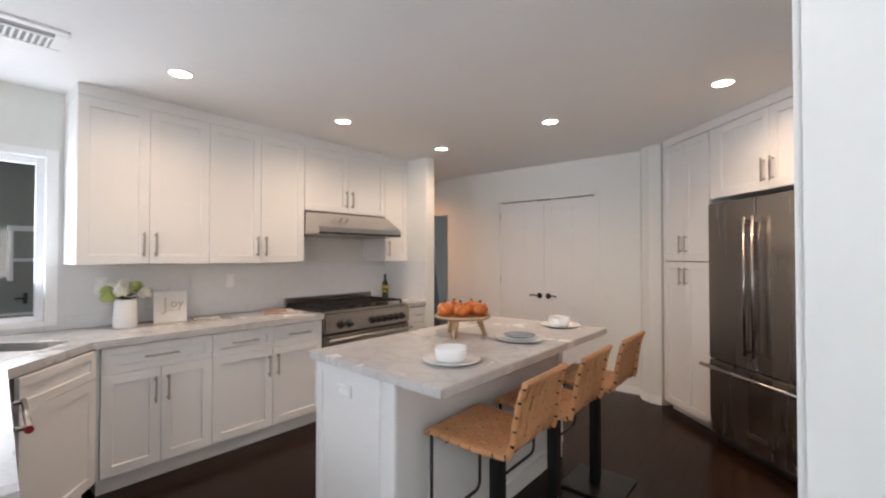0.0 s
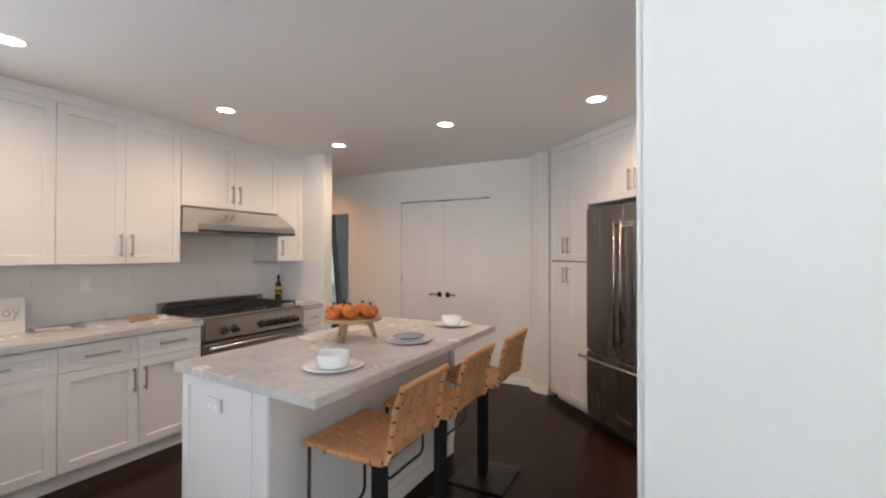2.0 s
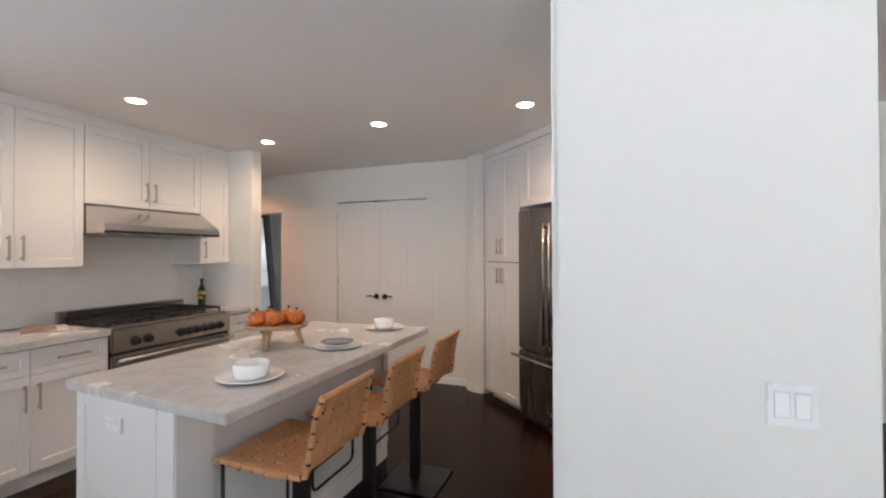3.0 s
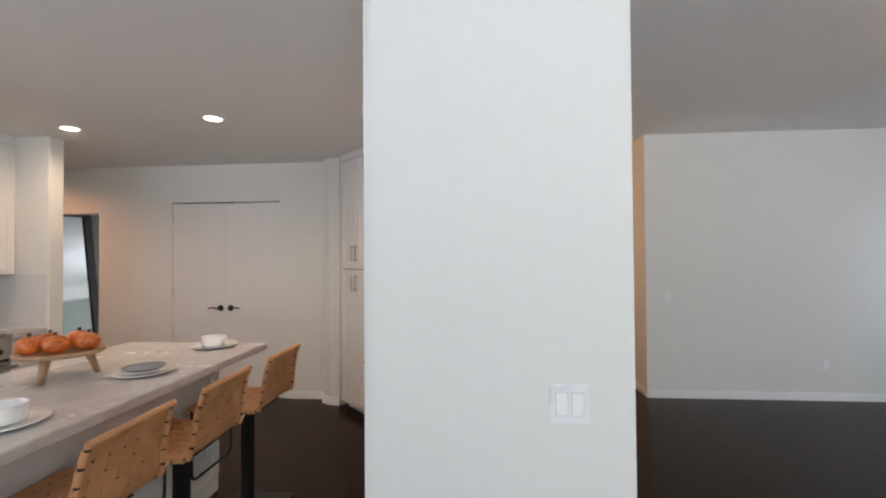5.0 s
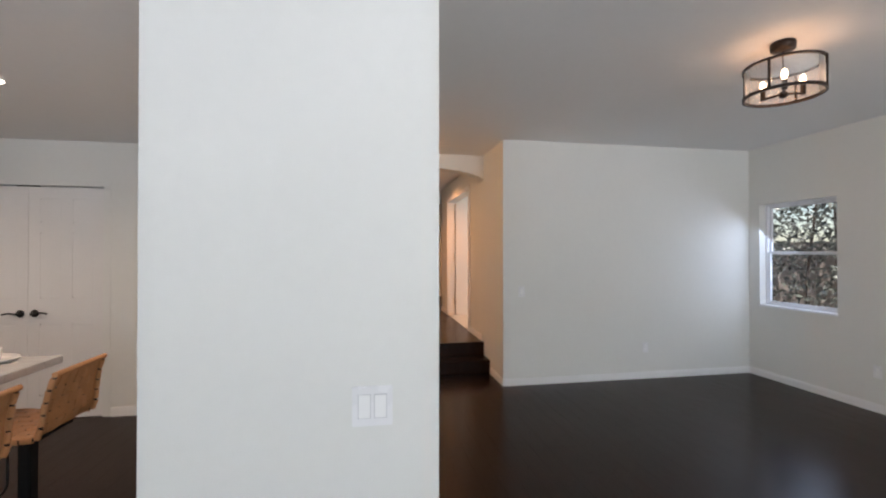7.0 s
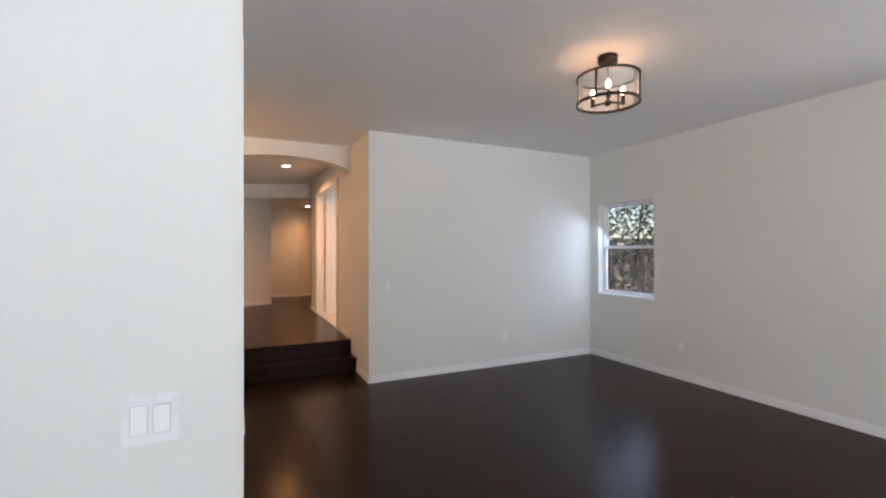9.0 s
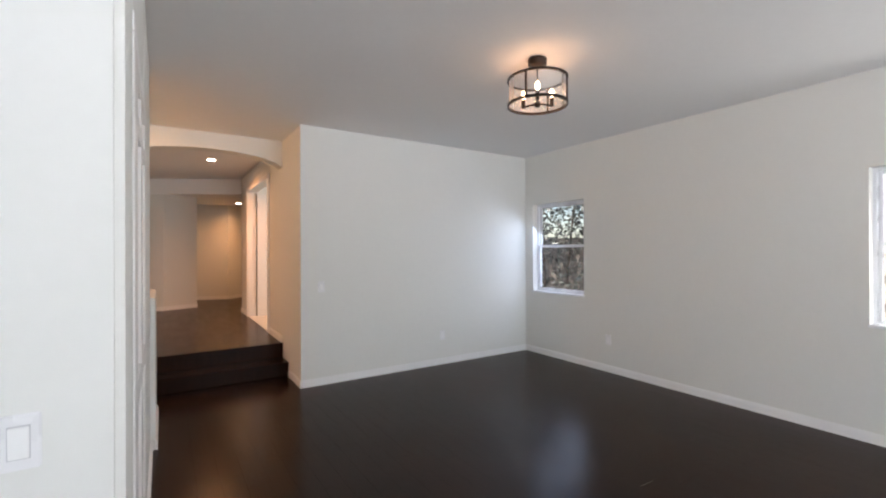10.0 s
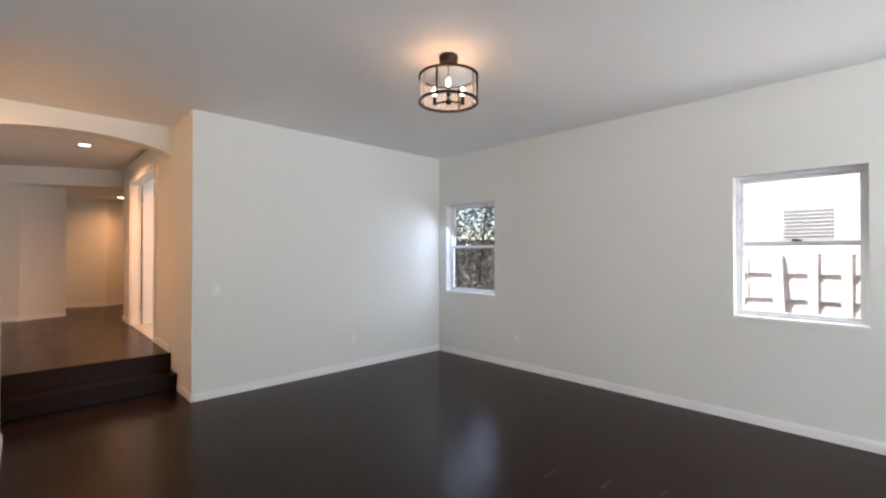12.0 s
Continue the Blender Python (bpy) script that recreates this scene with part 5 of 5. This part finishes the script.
def drum_lamp(x, y):
    lp = thing("ceiling_lamp", pose(x, y, ZL), "drum ceiling lamp with dark bronze rings and seeded glass", "ceiling lamp", "living room lamps")
    part("canopy", lathe([(0, -0.001), (0.06, -0.001), (0.064, -0.008), (0.062, -0.045), (0.02, -0.055), (0, -0.055)], 32), M_BRONZE, lp, smooth=True)
    part("stem", rod([(0, 0, -0.05), (0, 0, -0.30)], 0.004, 10), M_BRONZE, lp, smooth=True)
    part("ring", hoop(R, -0.150, 0.014, 0.012), M_BRONZE, lp)
    part("ring", hoop(R, -0.322, 0.018, 0.012), M_BRONZE, lp)
    part("drum_glass", lathe([(R - 0.014, -0.306), (R - 0.014, -0.149)], 64), M_SEEDED, lp, "clear seeded glass drum", smooth=True).visible_shadow = False
    for k in range(4):
        part("upright", boxes((R - 0.004, -0.007, -0.315, R + 0.004, 0.007, -0.140)), M_BRONZE, lp, m=pose(0, 0, 0, 0, 0, 24 + 90 * k))
    part("hub", lathe([(0, -0.332), (0.018, -0.327), (0.023, -0.312), (0.018, -0.294), (0, -0.288)], 20), M_BRONZE, lp, smooth=True)
    for k in range(3):
        arm = part("arm", rod([(0.015, 0, -0.305), (0.112, 0, -0.305)], 0.007, 8), M_BRONZE, lp, m=pose(0, 0, 0, 0, 0, 225 + 120 * k))
        part("socket", lathe([(0, -0.312), (0.014, -0.312), (0.014, -0.255), (0, -0.255)], 16, 0.11, 0), M_BRONZE, arm)
        b = part("bulb", lathe([(0.0, -0.254), (0.009, -0.251), (0.015, -0.232), (0.016, -0.218), (0.010, -0.200), (0, -0.190)], 20, 0.11, 0), M_BULB, arm, "glowing amber bulb", smooth=True)
        b.visible_shadow = False


drum_lamp(*LAMP)
drum_lamp(*LAMP_UNSEEN)


# ---- windows ----
def sash_window(name, y0, y1, z0, z1, x, label):
    """A single-hung vinyl window in a wall whose room side lies at x."""
    t = thing(name, pose(x, 0, 0), label, "window", kind="structure")
    a, b = 0.085, 0.15
    zm = (z0 + z1) / 2 + 0.02
    part("window_frame", boxes((a, y0, z0, b, y0 + 0.024, z1), (a, y1 - 0.024, z0, b, y1, z1), (a, y0 + 0.0242, z1 - 0.024, b, y1 - 0.0242, z1), (a, y0 + 0.0242, z0, b, y1 - 0.0242, z0 + 0.024)), M_VINYL, t)
    for nm, s0, s1, xx in (("upper_sash", zm - 0.018, z1 - 0.025, 0.118), ("lower_sash", z0 + 0.025, zm + 0.018, 0.092)):
        ya, yb = y0 + 0.025, y1 - 0.025
        w = 0.024
        s = part(nm, boxes((xx, ya, s0, xx + 0.024, ya + w, s1), (xx, yb - w, s0, xx + 0.024, yb, s1), (xx, ya + w + 0.0002, s1 - w, xx + 0.024, yb - w - 0.0002, s1), (xx, ya + w + 0.0002, s0, xx + 0.024, yb - w - 0.0002, s0 + w), bevel=0.002), M_VINYL, t)
        g = part("pane", boxes((xx + 0.010, ya + w, s0 + w, xx + 0.013, yb - w, s1 - w)), M_PANE, s, "clear glass pane")
        g.visible_shadow = False
    part("latch", boxes((0.076, (y0 + y1) / 2 - 0.03, zm + 0.018, 0.094, (y0 + y1) / 2 + 0.03, zm + 0.03), (0.072, (y0 + y1) / 2 - 0.008, zm + 0.022, 0.08, (y0 + y1) / 2 + 0.03, zm + 0.034), bevel=0.002), M_BLACK, t, "dark sash latch")
    part("window_sill", boxes((-0.012, y0 - 0.006, z0 - 0.018, a - 0.001, y1 + 0.006, z0 + 0.004), bevel=0.003), M_VINYL, t)
    return t


sash_window("window_1", *W1, XE, "white vinyl sash window facing a hedge")
sash_window("window_2", *W2, XE, "white vinyl sash window facing a sunny fence")
kw = thing("window_3", pose(XW, 0, 0), "white framed window over the corner sink", "window", kind="structure")
part("window_frame", boxes((-0.09, 0.56, 0.976, -0.04, 0.599, 2.019), (-0.09, -0.47, 0.976, -0.04, -0.431, 2.019), (-0.09, -0.43, 1.98, -0.04, 0.559, 2.019), (-0.09, -0.43, 0.976, -0.04, 0.559, 1.012)), M_VINYL, kw)
part("casing", boxes((0.001, 0.601, 0.95, 0.018, 0.66, 2.07), (0.001, -0.5, 2.021, 0.018, 0.6005, 2.07), (0.001, -0.5, 0.95, 0.03, 0.6005, 0.974)), M_TRIM, kw)
part("pane", boxes((-0.068, -0.43, 1.012, -0.064, 0.56, 1.98)), M_PANE, kw, "clear glass pane").visible_shadow = False

# leaning mirror in the front room; its lower corner nearest the opening at the origin
mr_ = thing("floor_mirror", pose(-5.70, 7.06, 0.0, 0, 0, 70) @ pose(0, 0, 0, -10), "tall mirror in a dark wooden frame leaning in the front room", "mirror")
part("frame", boxes((-0.12, -0.05, 0, 0, 0, 2.30), (-1.20, -0.05, 0, -1.08, 0, 2.30), (-1.0798, -0.05, 0, -0.1202, 0, 0.12), (-1.0798, -0.05, 2.18, -0.1202, 0, 2.30), bevel=0.012), M_FRAME, mr_)
part("glass", boxes((-1.082, -0.02, 0.118, -0.118, -0.012, 2.182)), M_MIRROR, mr_, "silvered glass")

bed = thing("bed", pose(-2.75, 6.0, 0), "low bed with white covers and a dark cushion", "bed")
part("base", boxes((0, 0, 0.06, 2.0, 1.6, 0.25), bevel=0.02), M_CANVAS, bed)
for fx in (0.06, 1.94):
    for fy in (0.06, 1.54):
        part("leg", boxes((fx - 0.03, fy - 0.03, 0, fx + 0.03, fy + 0.03, 0.0595)), M_FRAME, bed)
part("mattress", boxes((0.01, 0.01, 0.2505, 1.99, 1.59, 0.50), bevel=0.05), M_CANVAS, bed)
part("cover", boxes((-0.02, -0.02, 0.501, 1.5, 1.62, 0.56), bevel=0.028), M_CHINA, bed)
for py in (0.1, 0.85):
    part("pillow", boxes((1.55, py, 0.501, 1.95, py + 0.65, 0.63), bevel=0.06), M_CANVAS, bed)
tagged(part("cushion", boxes((0, 0, 0, 0.16, 0.34, 0.30), bevel=0.05), M_BLACK, m=pose(-2.0, 6.75, 0.561)), "small dark cushion lying on the bed", "cushion")

# ---- outdoors ----
structure("ground", boxes((-60, -60, -0.5, 60, 60, -0.22)), M_GRAVEL, "dry bare ground round the house", "ground")
hs = thing("neighbour_house", pose(9.4, -2.0, -0.22), "white stucco neighbouring house wall in full sun", "house")
part("wall", boxes((0, -9, 0, 0.3, 5.0, 5.4)), M_STUCCO, hs)
part("wall_band", boxes((-0.008, -9, 2.28, -0.001, 5.0, 2.31)), M_STUCCO, hs)
part("roof", prism([(-0.5, -9.4), (4.5, -9.4), (4.5, 5.4), (-0.5, 5.4)], 5.4, 5.6), M_FENCE, hs)
gv = part("gable_vent", boxes((-0.012, 3.03, 1.80, -0.002, 3.65, 1.82), (-0.012, 3.03, 2.26, -0.002, 3.65, 2.28), (-0.012, 3.03, 1.8202, -0.002, 3.05, 2.2598), (-0.012, 3.63, 1.8202, -0.002, 3.65, 2.2598)), M_STUCCO, hs, "louvred wall vent")
sl = None
for k in range(8):
    mm = pose(-0.025, 3.34, 1.85 + k * 0.054, 0, 20, 0)
    if sl is None:
        sl = part("slat", boxes((-0.016, -0.285, -0.004, 0.016, 0.285, 0.004)), M_STUCCO, gv, m=mm)
    else:
        again("slat", sl, gv, mm)
# mid grey sheet painted as the glare-washed shade between the slats
part("vent_back", boxes((-0.003, 3.05, 1.82, -0.001, 3.63, 2.26)), M_LOUVRE, hs)

# board fence between the houses
fe = thing("board_fence", pose(7.3, 0, -0.22), "bleached board fence with gaps between its rails", "fence")
for y in (2.7, 1.77, 1.07, 0.80, -0.4, -1.4):
    part("post", boxes((-0.06, y - 0.045, 0, -0.016, y + 0.045, 1.66), bevel=0.004), M_PALE, fe)
bd_ = None
for k in range(5):
    for j in range(4):
        mm = pose(0, -1.5 + j * 1.05, 0.20 + k * 0.29 - (0.012 if j % 2 else 0))
        if bd_ is None:
            bd_ = part("board", boxes((-0.015, 0.005, 0, 0.01, 1.045, 0.205), bevel=0.003), M_PALE, fe, m=mm)
        else:
            again("board", bd_, fe, mm)
# added sheet, its colour stands in for the shaded gaps between boards
part("back_sheet", boxes((0.022, -1.6, 0, 0.034, 2.75, 1.58)), M_SHEET, fe, "pale sheet added behind the boards as shaded gap tone")
part("leaning_plank", boxes((-0.02, -0.06, 0, 0.02, 0.06, 1.75)), M_PALE, fe, m=pose(-0.2, 0.62, 0.0, 6, 4, 0))
part("leaning_plank", boxes((-0.02, -0.05, 0, 0.02, 0.05, 1.6)), M_PALE, fe, m=pose(-0.2, 1.3, 0.0, -3, 5, 0))

fh = thing("plank_fence", pose(7.6, 2.2, -0.22), "weathered brown plank fence behind the hedge", "fence")
pk = None
for k in range(36):
    mm = pose(0, k * 0.145, 0, 0, 0, (k * 37 % 5 - 2) * 0.6)
    if pk is None:
        pk = part("plank", boxes((-0.01, 0.004, 0, 0.01, 0.139, 1.85), bevel=0.002), M_FENCE, fh, m=mm)
    else:
        again("plank", pk, fh, mm)


def hedge():
    """A loose hedge: stems and a cloud of small leaves."""
    rnd = random.Random(11)
    t = thing("hedge", pose(7.1, 4.9, -0.22), "loose evergreen hedge growing over the fence", "hedge")
    for k in range(9):
        y = -1.6 + k * 0.5
        part("stem", rod([(0.1, y, 0), (0.05 + rnd.uniform(-0.1, 0.1), y + rnd.uniform(-0.1, 0.1), 1.2), (rnd.uniform(-0.2, 0.2), y + rnd.uniform(-0.3, 0.3), 2.6)], 0.018, 6), M_BARK, t)
    verts, faces = [], []
    for k in range(19000):
        y = rnd.uniform(-2.2, 3.0)
        z = 0.5 + 3.6 * rnd.random() ** 0.8
        if z < 1.6 and rnd.random() < 0.3:
            continue
        x = rnd.gauss(0.0, 0.22)
        if noise.noise(Vector((x * 2, y * 2.2, z * 2.2))) < -0.34:
            continue
        l = rnd.uniform(0.035, 0.065)
        d = Vector((rnd.gauss(0, 1), rnd.gauss(0, 1), rnd.gauss(-0.2, 0.8))).normalized()
        s = d.cross(Vector((rnd.gauss(0, 1), rnd.gauss(0, 1), rnd.gauss(0, 1)))).normalized()
        c = Vector((x, y, z))
        i = len(verts)
        verts += [c - d * l, c + s * l * 0.38, c + d * l, c - s * l * 0.38]
        faces.append((i, i + 1, i + 2, i + 3))
    me = bpy.data.meshes.new("leaves")
    me.from_pydata([tuple(v) for v in verts], [], faces)
    me.materials.append(M_HEDGE)
    o = new("leaves", me)
    o.parent = t
    tagged(o, "small dark green leaves", kind="stuff")


hedge()
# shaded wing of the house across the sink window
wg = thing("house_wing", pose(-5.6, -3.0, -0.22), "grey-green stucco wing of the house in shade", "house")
# unseen upper wall and roof are added to keep sun off the sink window
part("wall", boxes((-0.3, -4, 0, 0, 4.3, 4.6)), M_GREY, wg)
part("roof", boxes((-0.4, -4, 4.6, 0.6, 4.4, 4.75)), M_FENCE, wg)
ww = part("window", boxes((0.001, 3.62, 1.38, 0.04, 3.66, 1.90), (0.001, 4.14, 1.38, 0.04, 4.18, 1.90), (0.001, 3.6602, 1.85, 0.04, 4.1398, 1.90), (0.001, 3.6602, 1.56, 0.04, 4.1398, 1.59)), M_VINYL, wg)
part("pane", boxes((0.001, 3.66, 1.38, 0.008, 4.14, 1.85)), M_PANE, ww)
part("door_handle", boxes((0.001, 3.73, 1.16, 0.05, 3.76, 1.26), (0.04, 3.67, 1.20, 0.06, 3.76, 1.22)), M_BLACK, wg)
part("ledge", boxes((0.001, 3.4, 1.055, 0.06, 4.25, 1.075)), M_VINYL, wg)

# ---- floor boards ----
rf = random.Random(3)
floor_ob = bpy.data.objects["floor"]
PW = 0.127
lengths = [0.9, 1.2, 1.5, 1.8]
meshes = {}
near, rest_v, rest_f = 0, [], []
x = -3.5
count = 0
while x < XE - 0.02:
    y = -4.2 + rf.uniform(-1.2, 0)
    w = min(PW, XE - x)
    while y < 5.45:
        L = rf.choice(lengths)
        y0, y1 = max(y, -4.2), min(y + L, 5.46)
        y += L
        if y1 - y0 < 0.05:
            continue
        mid_x, mid_y = x + w / 2, (y0 + y1) / 2
        if (BX0 < mid_x < BX1 - 0.1 and BY0 + 0.3 < mid_y) or (mid_x < -1.5 and mid_y < -0.6):
            continue
        g = 0.0004
        if 1.0 < mid_x < 3.4 and mid_y > 0.8 and count < 150 or (-1.1 < mid_x < 0.1 and mid_y > 1.2 and count < 290):
            key = (round(w, 3), round(y1 - y0, 3))
            if key not in meshes:
                o = part("plank", boxes((g, g, -0.006, w - g, y1 - y0 - g, 0)), M_FLOOR, floor_ob, m=pose(x, y0, 0))
                meshes[key] = o
            else:
                again("plank", meshes[key], floor_ob, pose(x, y0, 0))
            count += 1
        else:
            i = len(rest_v)
            a, b, c, d = x + g, x + w - g, y0 + g, y1 - g
            rest_v += [(a, c, 0), (b, c, 0), (b, d, 0), (a, d, 0), (a, c, -0.006), (b, c, -0.006), (b, d, -0.006), (a, d, -0.006)]
            rest_f += [(i, i + 1, i + 2, i + 3), (i, i + 4, i + 5, i + 1), (i + 1, i + 5, i + 6, i + 2), (i + 2, i + 6, i + 7, i + 3), (i + 3, i + 7, i + 4, i)]
    x += PW
for a, b, y in ((3.42, 3.54, 1.95), (3.55, 3.67, 1.65), (3.70, 3.80, 1.377)):
    part("scratch", prism([(a, y - 0.003), (b, y - 0.007), (b, y - 0.004), (a, y + 0.001)], 0.0, 0.0006), M_SCRATCH, floor_ob, "short pale scratch in the finish")
me = bpy.data.meshes.new("planks")
me.from_pydata(rest_v, [], rest_f)
me.materials.append(M_FLOOR)
o = new("planks", me)
o.parent = floor_ob
tagged(o, "dark stained floor boards", kind="stuff")
